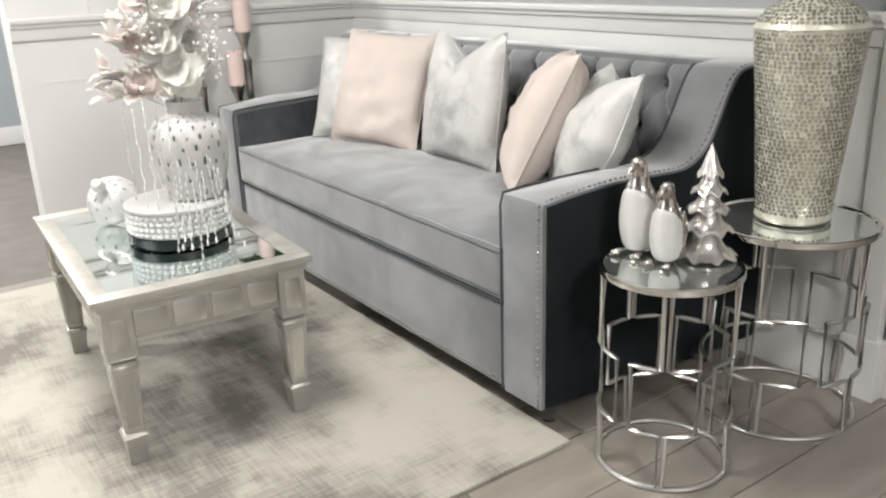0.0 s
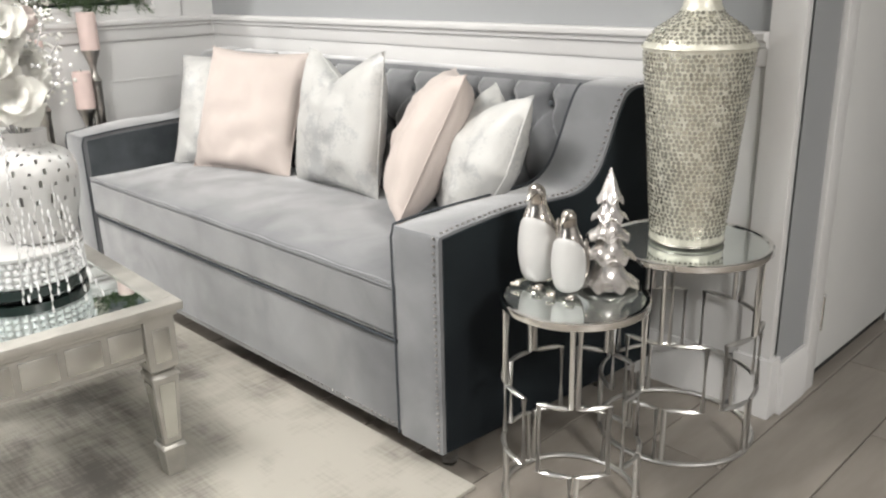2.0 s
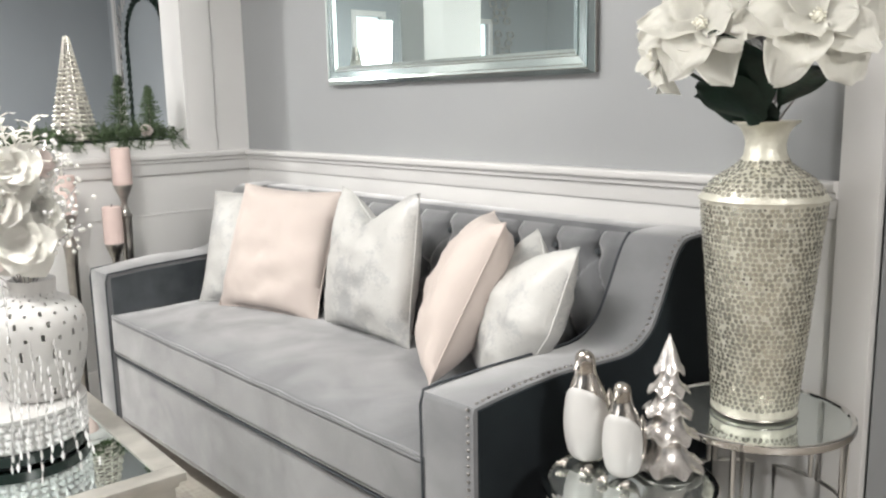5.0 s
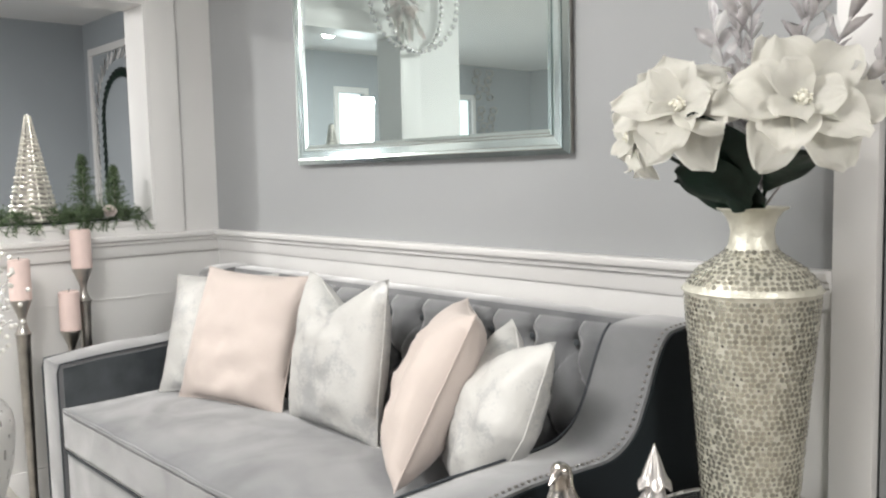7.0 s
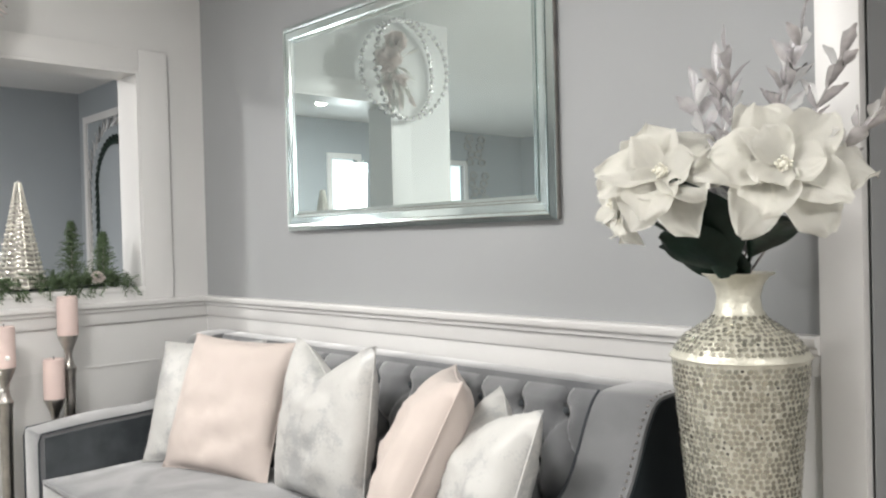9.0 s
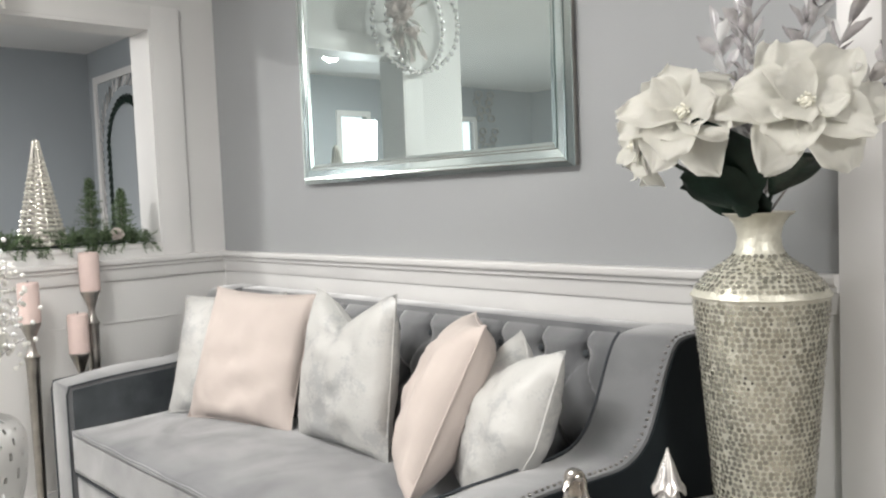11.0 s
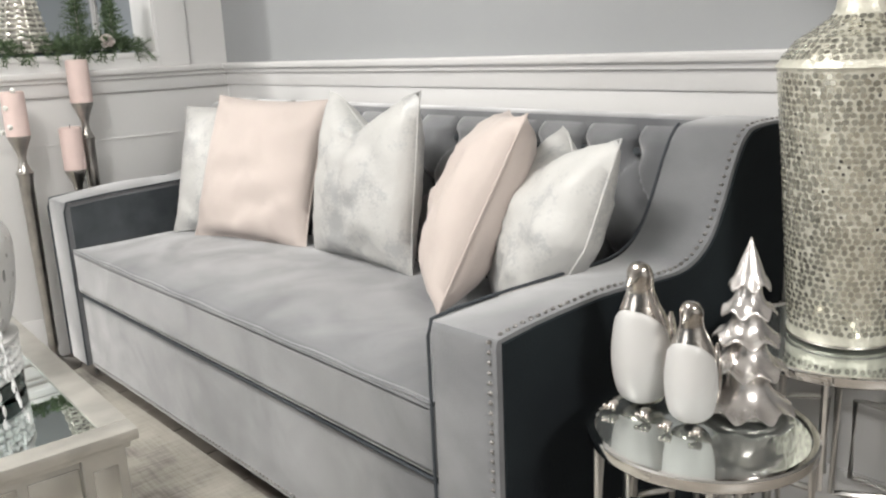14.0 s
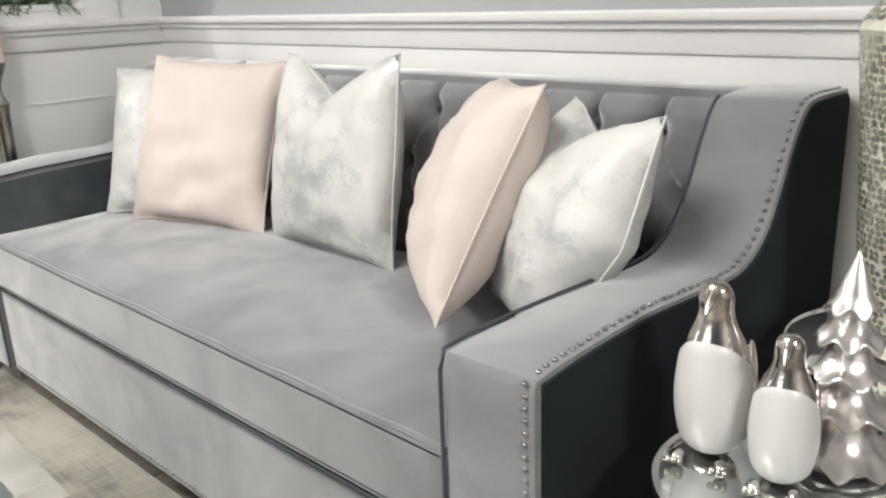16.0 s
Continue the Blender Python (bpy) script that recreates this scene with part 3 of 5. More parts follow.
def make_back(sofa):
    """The tufted inner back: a sheet with buttons and pleats, on a thick frame."""
    y0, y1 = SA + ARM - 0.065, SB - ARM + 0.065
    cols = 13
    pitch = (y1 - y0) / cols
    rows = (0.845, 0.72, 0.6)
    bm = bmesh.new()
    ny, nz = 182, 60

    def tuft(y, z):
        d = 0.0
        for r, zz in enumerate(rows):
            s = (y - y0) / pitch - (0.5 if r % 2 else 0.0)
            k = round(s)
            dy = (s - k) * pitch
            dz = z - zz
            d = max(d, math.exp(-(dy * dy + dz * dz) / 0.0009))
        s = (y - y0) / pitch
        pleat = 0.0
        if z > rows[0]:
            pleat = 1.7 * math.exp(-(((s - round(s)) * pitch) / 0.0058) ** 2)
        else:
            for sgn in (1, -1):
                q = ((y - y0) / pitch + sgn * (z - rows[0]) / 0.25) % 1.0
                q = min(q, 1 - q)
                pleat = max(pleat, 0.8 * math.exp(-((q * pitch) / 0.008) ** 2))
        return 0.04 * d + 0.02 * pleat

    grid = []
    for i in range(ny + 1):
        y = y0 + (y1 - y0) * i / ny
        col = []
        for j in range(nz + 1):
            s = j / nz
            if s < 0.78:
                z = 0.46 + (0.868 - 0.46) * s / 0.78
                x = 2.185 + 0.075 * s / 0.78
                nx, nzv = -1.0, 0.15
            else:
                a = (s - 0.78) / 0.22 * math.pi * 0.5
                x = 2.26 + 0.055 * (1 - math.cos(a)) + 0.06 * (s - 0.78) / 0.22
                z = 0.868 + 0.048 * math.sin(a)
                nx, nzv = -math.cos(a), math.sin(a)
            t = tuft(y, min(z, 0.93)) * (1 if s < 0.95 else max(0.0, (1 - s) / 0.05))
            puff = 0.012 * math.sin(math.pi * min(1, s / 0.95))
            col.append(bm.verts.new((x + nx * (puff - t), y, z + nzv * (puff - t) * 0.6)))
        grid.append(col)
    for a, b in zip(grid, grid[1:]):
        for j in range(nz):
            bm.faces.new((a[j], a[j + 1], b[j + 1], b[j]))
    bmesh.ops.recalc_face_normals(bm, faces=bm.faces)
    back = part("backrest", bm, VELVET, sofa, angle=80)
    part("back_frame", box(2.3, 2.39, SA + 0.05, SB - 0.05, 0.115, 0.918, 0.012), VELVET, sofa)
    btn = None
    for r, zz in enumerate(rows[:2]):
        for k in range(cols + 1):
            y = y0 + (k + (0.5 if r % 2 else 0)) * pitch
            if not y0 + 0.02 < y < y1 - 0.02:
                continue
            x = 2.185 + 0.075 * (zz - 0.46) / 0.425 + 0.028
            if btn is None:
                # buttons take the dimmed velvet too, which darkens the tuft hollows
                btn = part("button", ball(0.0095, None, 10, 6, (0.6, 1, 1)), VELVET_DIMMED, back)
            else:
                o = new("button", btn.data)
                o.parent = back
                btn_next = o
                btn_next.location = (x, y, zz)
                continue
            btn.location = (x, y, zz)
    return back


def make_sofa():
    sofa = thing("sofa", "slate grey velvet sofa with tufted back, nailhead trim and bench seat", "sofa")
    _, nail = make_arm(sofa, -1)
    make_arm(sofa, 1)
    base = part("base", soft_block(SX + 0.012, 2.32, SA + ARM + 0.004, SB - ARM - 0.004, 0.112, 0.357, 0.008, 0, 8), VELVET, sofa)
    part("seat_cushion", soft_block(SX + 0.003, 2.2, SA + ARM + 0.004, SB - ARM - 0.004, 0.366, 0.508, 0.014, 0.026, 12), VELVET, sofa)
    y0, y1 = SA + ARM + 0.008, SB - ARM - 0.008
    n = 24
    edge = [(SX + 0.008, y0 + (y1 - y0) * k / n, 0.505 + 0.002 * math.sin(k * 1.7)) for k in range(n + 1)]
    part("seat_piping", tube(edge, 0.005, 6), VELVET, sofa)
    part("base_piping", tube([(SX + 0.008, y, 0.361) for _, y, _ in edge], 0.0042, 6), PIPING, sofa)
    make_back(sofa)
    for k in range(int((y1 - y0) / 0.0165)):
        o = new("nail_head", nail)
        o.parent, o.location = base, (SX + 0.012, y0 + 0.0165 * k, 0.128)
    for x, y in ((1.67, SA + 0.05), (1.67, SB - 0.05), (2.26, SA + 0.02), (2.26, SB - 0.02)):
        part("leg", lathe([(0.018, F0), (0.02, F0 + 0.004), (0.026, 0.1), (0.028, 0.114)], 18), ACRYL, sofa, "clear acrylic leg", m=pose(x, y, 0))
    return sofa


make_sofa()


# ---- pillows ----
def make_pillow(name, label, material, at, size, thick, rx, ry, rz, chop=0.0, tuck=0.0):
    """A square cushion; its own x is its thickness, y its width, z its height."""
    n = 26
    bm = bmesh.new()
    faces = []

    def narrow(u, v):
        """A chopped top draws its two ears together; a tucked corner gives way to the arm."""
        k = 1 - ((0.32 - chop) * v ** 1.5 if chop and v > 0 else 0.0)
        return k * (1 - tuck * -v) if u < 0 and v < 0 else k

    for side in (-1, 1):
        g = []
        for i in range(n + 1):
            row = []
            for j in range(n + 1):
                u, v = i / n * 2 - 1, j / n * 2 - 1
                full = (max(0.0, (1 - u * u) * (1 - v * v))) ** 0.42
                pin = 1 - 0.055 * (1 - v * v) * abs(u) ** 3
                pin2 = 1 - 0.055 * (1 - u * u) * abs(v) ** 3
                ear = 1 + (0.04 if chop else 0.012) * abs(u * v) ** 5
                y = u * pin * ear * size / 2 * narrow(u, v)
                z = v * pin2 * ear * size / 2
                if chop and v > 0:
                    z -= chop * size * max(0.0, 1 - abs(u) / 0.75) ** 1.1 * v ** 2
                    full *= 1 - 0.35 * max(0.0, 1 - abs(u) / 0.4) * v ** 2
                wr = 0.018 * noise.noise(Vector((u * 3 + at[1] * 9, v * 3, side * 2))) + 0.006 * noise.noise(Vector((u * 8, v * 8 + at[1], side * 3))) + 0.005 * (abs(u * v) ** 0.5) * noise.noise(Vector(((u - v) * 9 + at[1] * 3, (u + v) * 2, side)))
                deep = thick / 2 * (0.62 if tuck and side > 0 else 1.0)
                row.append(bm.verts.new((side * (deep * full + wr * full), y, z)))
            g.append(row)
        faces.append(g)
        for a, b in zip(g, g[1:]):
            for j in range(n):
                bm.faces.new((a[j], a[j + 1], b[j + 1], b[j]))
    bmesh.ops.remove_doubles(bm, verts=bm.verts, dist=0.0004)
    bmesh.ops.recalc_face_normals(bm, faces=bm.faces)
    ob = thing(name, label, "pillow", "throw pillows on the sofa")
    part("cover", bm, material, ob, angle=55)
    edge = []
    for u, v in [(k / 10 - 1, -1) for k in range(20)] + [(1, k / 10 - 1) for k in range(20)] + [(1 - k / 10, 1) for k in range(20)] + [(-1, 1 - k / 10) for k in range(20)]:
        pin = 1 - 0.055 * (1 - v * v) * abs(u) ** 3
        pin2 = 1 - 0.055 * (1 - u * u) * abs(v) ** 3
        ear = 1 + (0.04 if chop else 0.012) * abs(u * v) ** 5
        z = v * pin2 * ear * size / 2
        if chop and v > 0:
            z -= chop * size * max(0.0, 1 - abs(u) / 0.75) ** 1.1 * v ** 2
        edge.append((0, u * pin * ear * size / 2 * narrow(u, v), z))
    part("seam", tube(edge, 0.0024, 6, True, flat=(1, 0, 0)), material, ob)
    ob.matrix_world = pose(*at, rx, ry, rz)
    return ob


make_pillow("throw_pillow", "white pillow with silver foil print beside the sofa arm", IVORY, (2.06, 3.43, 0.73), 0.42, 0.12, -2, 21, 25)
make_pillow("throw_pillow", "blush pink velvet pillow leaning on the sofa back", PINK, (2.05, 3.24, 0.738), 0.45, 0.15, 2, 20, 17)
make_pillow("throw_pillow", "white silver-foil pillow with a chopped top", IVORY, (2.085, 2.755, 0.745), 0.45, 0.16, -1, 10, -3, chop=0.2)
make_pillow("throw_pillow", "blush pink velvet pillow turned on its edge", PINK, (2.035, 2.285, 0.745), 0.43, 0.19, -4, 26, -44)
make_pillow("throw_pillow", "white silver-foil pillow with a chopped top", IVORY, (2.025, 2.056, 0.715), 0.4, 0.2, -1.5, 22, -33, chop=0.13, tuck=0.55)


# ---- mirrored coffee table ----
def make_coffee_table():
    t = thing("coffee_table", "champagne silver coffee table with mirrored top and tapered legs", "coffee table")
    X0, X1, Y0, Y1, H = -0.271, 0.271, -0.438, 0.438, 0.505
    fr = box(X0, X1, Y0, Y0 + 0.05, H - 0.02, H, 0.003)
    box(X0, X1, Y1 - 0.05, Y1, H - 0.02, H, 0.003, bm=fr)
    box(X0, X0 + 0.05, Y0 + 0.05, Y1 - 0.05, H - 0.02, H, 0.003, bm=fr)
    box(X1 - 0.05, X1, Y0 + 0.05, Y1 - 0.05, H - 0.02, H, 0.003, bm=fr)
    part("top_frame", fr, SILVER, t)
    part("top_step", box(X0 + 0.012, X1 - 0.012, Y0 + 0.012, Y1 - 0.012, H - 0.034, H - 0.02, 0.004), SILVER, t)
    part("mirror_top", box(X0 + 0.05, X1 - 0.05, Y0 + 0.05, Y1 - 0.05, H - 0.018, H - 0.004), MIRROR, t, "clear mirrored tabletop")
    bead = 0.06
    for k, (x0, x1, y0, y1) in enumerate(((X0 + bead, X1 - bead, Y0 + 0.03, Y0 + 0.05), (X0 + bead, X1 - bead, Y1 - 0.05, Y1 - 0.03), (X0 + 0.03, X0 + 0.05, Y0 + bead, Y1 - bead), (X1 - 0.05, X1 - 0.03, Y0 + bead, Y1 - bead))):
        apron = part("apron", box(x0, x1, y0, y1, H - 0.125, H - 0.034, 0.002), SILVER, t)
        long = max(x1 - x0, y1 - y0)
        n = 4 if k < 2 else 7
        for i in range(n):
            a = (i + 0.08) / n * (long - 0.05) + 0.025
            b = (i + 0.92) / n * (long - 0.05) + 0.025
            if k < 2:
                yy = y0 - 0.003 if k == 0 else y1 - 0.001
                part("mirror_panel", box(x0 + a, x0 + b, yy, yy + 0.004, H - 0.112, H - 0.05, 0.0015), AGED, apron)
            else:
                xx = x0 - 0.003 if k == 2 else x1 - 0.001
                part("mirror_panel", box(xx, xx + 0.004, y0 + a, y0 + b, H - 0.112, H - 0.05, 0.0015), AGED, apron)
        part("apron_bead", box(x0, x1, y0 - 0.003, y1 + 0.003, H - 0.131, H - 0.123, 0.002), SILVER, apron)
    for sx, sy in ((0, 0), (1, 0), (0, 1), (1, 1)):
        cx = X0 + 0.055 if sx == 0 else X1 - 0.055
        cy = Y0 + 0.055 if sy == 0 else Y1 - 0.055
        bm = bmesh.new()
        # square tapered leg: block, collar, taper, collar, foot
        for z0, z1, w0, w1 in ((H - 0.16, H - 0.034, 0.036, 0.036), (H - 0.172, H - 0.16, 0.026, 0.036), (H - 0.184, H - 0.172, 0.036, 0.03), (0.143, H - 0.184, 0.022, 0.032), (0.13, 0.143, 0.031, 0.026), (F0 + 0.011, 0.13, 0.021, 0.026)):
            b = box(-1, 1, -1, 1, z0, z1)
            for v in b.verts:
                w = w0 if abs(v.co.z - z0) < 1e-5 else w1
                v.co.x, v.co.y = cx + v.co.x * w, cy + v.co.y * w
            bmesh.ops.bevel(b, geom=list(b.edges), offset=0.002, segments=1, affect="EDGES")
            join(bm, b)
        leg = part("leg", bm, SILVER, t)
        for dx, dy in ((-1, 0), (0, -1), (1, 0), (0, 1)):
            b = box(-1, 1, -1, 1, 0.16, H - 0.2)
            for v in b.verts:
                s = (v.co.z - 0.143) / (H - 0.184 - 0.143)
                w = 0.022 + 0.01 * s
                u = v.co.x if dy else v.co.y
                o = v.co.y if dy else v.co.x
                side, out = u * w * 0.62, (w + 0.001 + 0.001 * o)
                v.co.x = cx + (dx * out if dx else side)
                v.co.y = cy + (dy * out if dy else side)
            part("leg_mirror", b, AGED, leg)
            b = box(-0.02, 0.02, -0.0015, 0.0015, H - 0.142, H - 0.06, 0.001)
            b.transform(pose(cx + dx * 0.036, cy + dy * 0.036, 0, 0, 0, 90 if dx else 0))
            part("block_mirror", b, AGED, leg)
    t.matrix_world = pose(0.973, 2.713, 0, 0, 0, -2.9)
    return t


make_coffee_table()


# ---- nesting side tables ----
def make_side_table(label, at, r, h, turn):
    t = thing("side_table", label, "side table", "round nesting side tables", at=at)
    rod = 0.0058
    ring = lambda z, rr: [(rr * math.cos(2 * math.pi * k / 48), rr * math.sin(2 * math.pi * k / 48), z) for k in range(48)]
    part("top_rim", lathe([(r - 0.012, h - 0.016), (r + 0.003, h - 0.016), (r + 0.005, h - 0.013), (r + 0.005, h), (r + 0.002, h + 0.002), (r - 0.006, h + 0.001), (r - 0.008, h - 0.003), (r - 0.012, h - 0.004)], 64, False), CHROME, t)
    part("mirror_top", lathe([(0.001, h - 0.012), (r - 0.008, h - 0.012), (r - 0.007, h - 0.003), (0.001, h - 0.003)], 64, False), MIRRORD, t, "round mirrored tabletop")
    part("base_ring", tube(ring(0.007, r - 0.004), 0.0062, 8, True), NICKEL, t)
    n = 5

    def arc(z0, a0, z1, a1):
        k = max(1, int(abs(a1 - a0) / 0.09))
        return [((r - 0.004) * math.cos(a0 + (a1 - a0) * i / k), (r - 0.004) * math.sin(a0 + (a1 - a0) * i / k), z0 + (z1 - z0) * i / k) for i in range(k + 1)]

    za, zb = 0.29 * h, 0.615 * h
    for i in range(n):
        c = turn + i * 2 * math.pi / n
        # two mirror-image rods that part round a square opening
        for s in (-1, 1):
            a, b = c + s * 0.048, c + s * 0.5
            pts = arc(0.01, a, za, a) + arc(za, a, za, b)[1:] + arc(za, b, zb, b)[1:] + arc(zb, b, zb, a)[1:] + arc(zb, a, h - 0.012, a)[1:]
            part("fretwork_rod", tube(pts, rod, 6), NICKEL, t)
    return t


make_side_table("small round silver side table with fretwork rods and mirrored top", (1.766, 1.565, F0), 0.156, 0.54 - F0, 3.815)
make_side_table("large round silver side table with fretwork rods and mirrored top", (2.195, 1.545, F0), 0.198, 0.565 - F0, 3.47)


# ---- tall mosaic vase ----
VX, VY, VZ = 2.2, 1.55, 0.567


def make_vase():
    v = thing("floor_vase", "tall silver mosaic vase with narrow neck on the side table", "vase", at=(VX, VY, VZ))
    h = 0.60
    prof = [(0.001, 0.0), (0.086, 0.0), (0.089, 0.004), (0.09, 0.012), (0.0885, 0.02), (0.1, 0.16), (0.113, 0.32), (0.1235, 0.425), (0.126, 0.458), (0.128, 0.463), (0.1265, 0.468), (0.118, 0.482), (0.098, 0.505), (0.072, 0.522), (0.052, 0.536), (0.043, 0.552), (0.040, 0.575), (0.045, 0.597), (0.056, 0.612), (0.066, 0.618), (0.067, 0.621), (0.064, 0.621), (0.05, 0.607), (0.037, 0.575), (0.037, 0.5)]
    part("body", lathe(prof, 64, False), VASE, v)
    rnd = random.Random(4)
    body = [(0.0885, 0.02), (0.1, 0.16), (0.113, 0.32), (0.1235, 0.425), (0.126, 0.458)]
    should = [(0.1265, 0.468), (0.118, 0.482), (0.098, 0.505), (0.072, 0.522), (0.052, 0.536), (0.0455, 0.546)]

    def radius(pr, z):
        for (r0, z0), (r1, z1) in zip(pr, pr[1:]):
            if z0 <= z <= z1:
                return r0 + (r1 - r0) * (z - z0) / (z1 - z0)
        return pr[-1][0]

    bm = bmesh.new()
    pits = bmesh.new()
    z = 0.028
    row = 0
    while z < 0.543:
        pr = body if z < 0.458 else should
        r = radius(pr, z)
        if 0.452 < z < 0.474:
            z += 0.006
            continue
        pitch = 0.0116
        n = int(2 * math.pi * r / pitch)
        for k in range(n):
            if rnd.random() < 0.015:
                continue
            a = 2 * math.pi * (k + 0.5 * (row % 2) + rnd.uniform(-0.15, 0.15)) / n
            zz = z + rnd.uniform(-0.0014, 0.0014)
            rr = radius(pr, min(max(zz, pr[0][1]), pr[-1][1])) + 0.0006
            out = Vector((math.cos(a), math.sin(a), 0))
            side = Vector((-math.sin(a), math.cos(a), 0))
            dz = 0.004
            ra, rb = radius(pr, max(zz - dz, pr[0][1])), radius(pr, min(zz + dz, pr[-1][1]))
            upv = (out * (rb - ra) + Vector((0, 0, 2 * dz))).normalized()
            nrm = side.cross(upv)
            c = out * rr + Vector((0, 0, zz))
            tilt = Vector((rnd.uniform(-1, 1), rnd.uniform(-1, 1))) * 0.09
            # uneven chips set close, with a pale joint between them
            spin = rnd.uniform(0, 2 * math.pi)
            pit = rnd.random() < 0.05
            la, lb = (0.0056, 0.0048) if not pit else (0.0033, 0.0029)
            g = rnd.uniform(0.86, 1.06)
            target = pits if pit else bm
            pts = []
            for q in range(6):
                ang = 2 * math.pi * (q + rnd.uniform(-0.15, 0.15)) / 6
                u0, w0 = g * la * math.cos(ang), g * lb * math.sin(ang)
                u, w = u0 * math.cos(spin) - w0 * math.sin(spin), u0 * math.sin(spin) + w0 * math.cos(spin)
                pts.append(target.verts.new(c + side * u + upv * w + nrm * (0.0008 + tilt.x * u + tilt.y * w)))
            target.faces.new(pts)
        steep = (radius(pr, min(z + 0.002, pr[-1][1])) - r) / 0.002
        z += 0.0101 / math.sqrt(1 + steep * steep)
        row += 1
    ob = part("dark_mosaic", pits, PIT, v, "dark gaps in the mosaic")
    ob["kind"] = "stuff"
    ob = part("mosaic_inlay", bm, MOSAIC, v, "irregular reflective mosaic chips")
    ob["kind"] = "stuff"
    part("shoulder_band", tube([(0.1278 * math.cos(2 * math.pi * k / 64), 0.1278 * math.sin(2 * math.pi * k / 64), 0.463) for k in range(64)], 0.003, 6, True), VASE, v)
    part("foot_band", tube([(0.0895 * math.cos(2 * math.pi * k / 64), 0.0895 * math.sin(2 * math.pi * k / 64), 0.004) for k in range(64)], 0.002, 6, True), STEEL, v)
    return v


make_vase()


# ---- flowers in the vase ----
def petal(length, width, cup, curl, seed, n=7, ruffle=0.0):
    bm = bmesh.new()
    g = []
    for i in range(n + 1):
        s = i / n
        w = width * (0.16 + 0.84 * math.sin(math.pi * min(1, 0.08 + s * 0.6)) ** 1.2) * (1 - max(0.0, (s - 0.7) / 0.3) ** 2 * 0.5)
        row = []
        for j in range(n + 1):
            u = j / n * 2 - 1
            z = cup * length * (s ** 1.3) - curl * length * s ** 3 + 0.22 * w * u * u + 0.07 * length * s * noise.noise(Vector((s * 3.5, u * 2.2, seed * 1.7)))
            z += ruffle * length * s * u * u * math.sin(8 * s + seed + 2 * u)
            x = s * length * (1 - 0.2 * u * u * s) + ruffle * 0.35 * length * s * s * noise.noise(Vector((u * 3, seed * 2.3, 0)))
            row.append(bm.verts.new((x, u * w / 2, z)))
        g.append(row)
    for a, b in zip(g, g[1:]):
        for j in range(n):
            bm.faces.new((a[j], a[j + 1], b[j + 1], b[j]))
    bmesh.ops.solidify(bm, geom=list(bm.faces), thickness=0.0015)
    return bm


def broad_petal(length, width, cup, curl, seed, n=12):
    """A smooth, broad petal or leaf with a blunt point."""
    bm = bmesh.new()
    g = []
    for i in range(n + 1):
        s = i / n
        w = width * max(0.03, math.sin(math.pi * (0.07 + 0.93 * s) ** 1.25)) ** 0.8
        row = []
        for j in range(n + 1):
            u = j / n * 2 - 1
            z = cup * length * s ** 1.4 - curl * length * s ** 3 + 0.2 * w * u * u * (1 - 0.7 * s)
            z += 0.055 * length * s * abs(u) ** 1.5 * math.sin(7 * s + seed * 1.9 + (1.3 if u > 0 else 0))
            z += 0.05 * length * s * noise.noise(Vector((s * 2.2, u * 1.6, seed * 1.7)))
            row.append(bm.verts.new((s * length, u * w / 2 + 0.05 * length * s * s * math.sin(seed * 2.1), z)))
        g.append(row)
    for a, b in zip(g, g[1:]):
        for j in range(n):
            bm.faces.new((a[j], a[j + 1], b[j + 1], b[j]))
    bmesh.ops.solidify(bm, geom=list(bm.faces), thickness=0.0016)
    return bm


def magnolia_petal(length, width, cup, curl, seed, n=14):
    """A broad, pointed petal, cupped along its middle, with a wavy edge and fine veins."""
    bm = bmesh.new()
    g = []
    for i in range(n + 1):
        s = i / n
        w = width * (0.22 + 0.78 * math.sin(math.pi * min(1.0, 0.1 + 0.78 * s)) ** 0.9) * (1 - max(0.0, (s - 0.6) / 0.4) ** 3.4 * 0.86)
        row = []
        for j in range(n + 1):
            u = j / n * 2 - 1
            z = cup * length * s ** 1.25 - curl * length * s ** 3.2 + 0.26 * w * u * u * (1 - 0.75 * s)
            z += 0.12 * length * s * abs(u) ** 1.6 * math.sin(8.5 * s + seed * 1.9 + (2.1 if u > 0 else 0))
            z += 0.07 * length * s * noise.noise(Vector((s * 2.4, u * 1.5, seed * 1.7)))
            z += 0.0011 * math.cos(u * 16 + seed) * s
            edge = 0.12 * length * s * abs(u) ** 3 * noise.noise(Vector((s * 6, u, seed * 3.1)))
            row.append(bm.verts.new((s * length + edge, u * w / 2 + 0.07 * length * s * s * math.sin(seed * 2.1), z)))
        g.append(row)
    for a, b in zip(g, g[1:]):
        for j in range(n):
            bm.faces.new((a[j], a[j + 1], b[j + 1], b[j]))
    bmesh.ops.solidify(bm, geom=list(bm.faces), thickness=0.0016)
    return bm


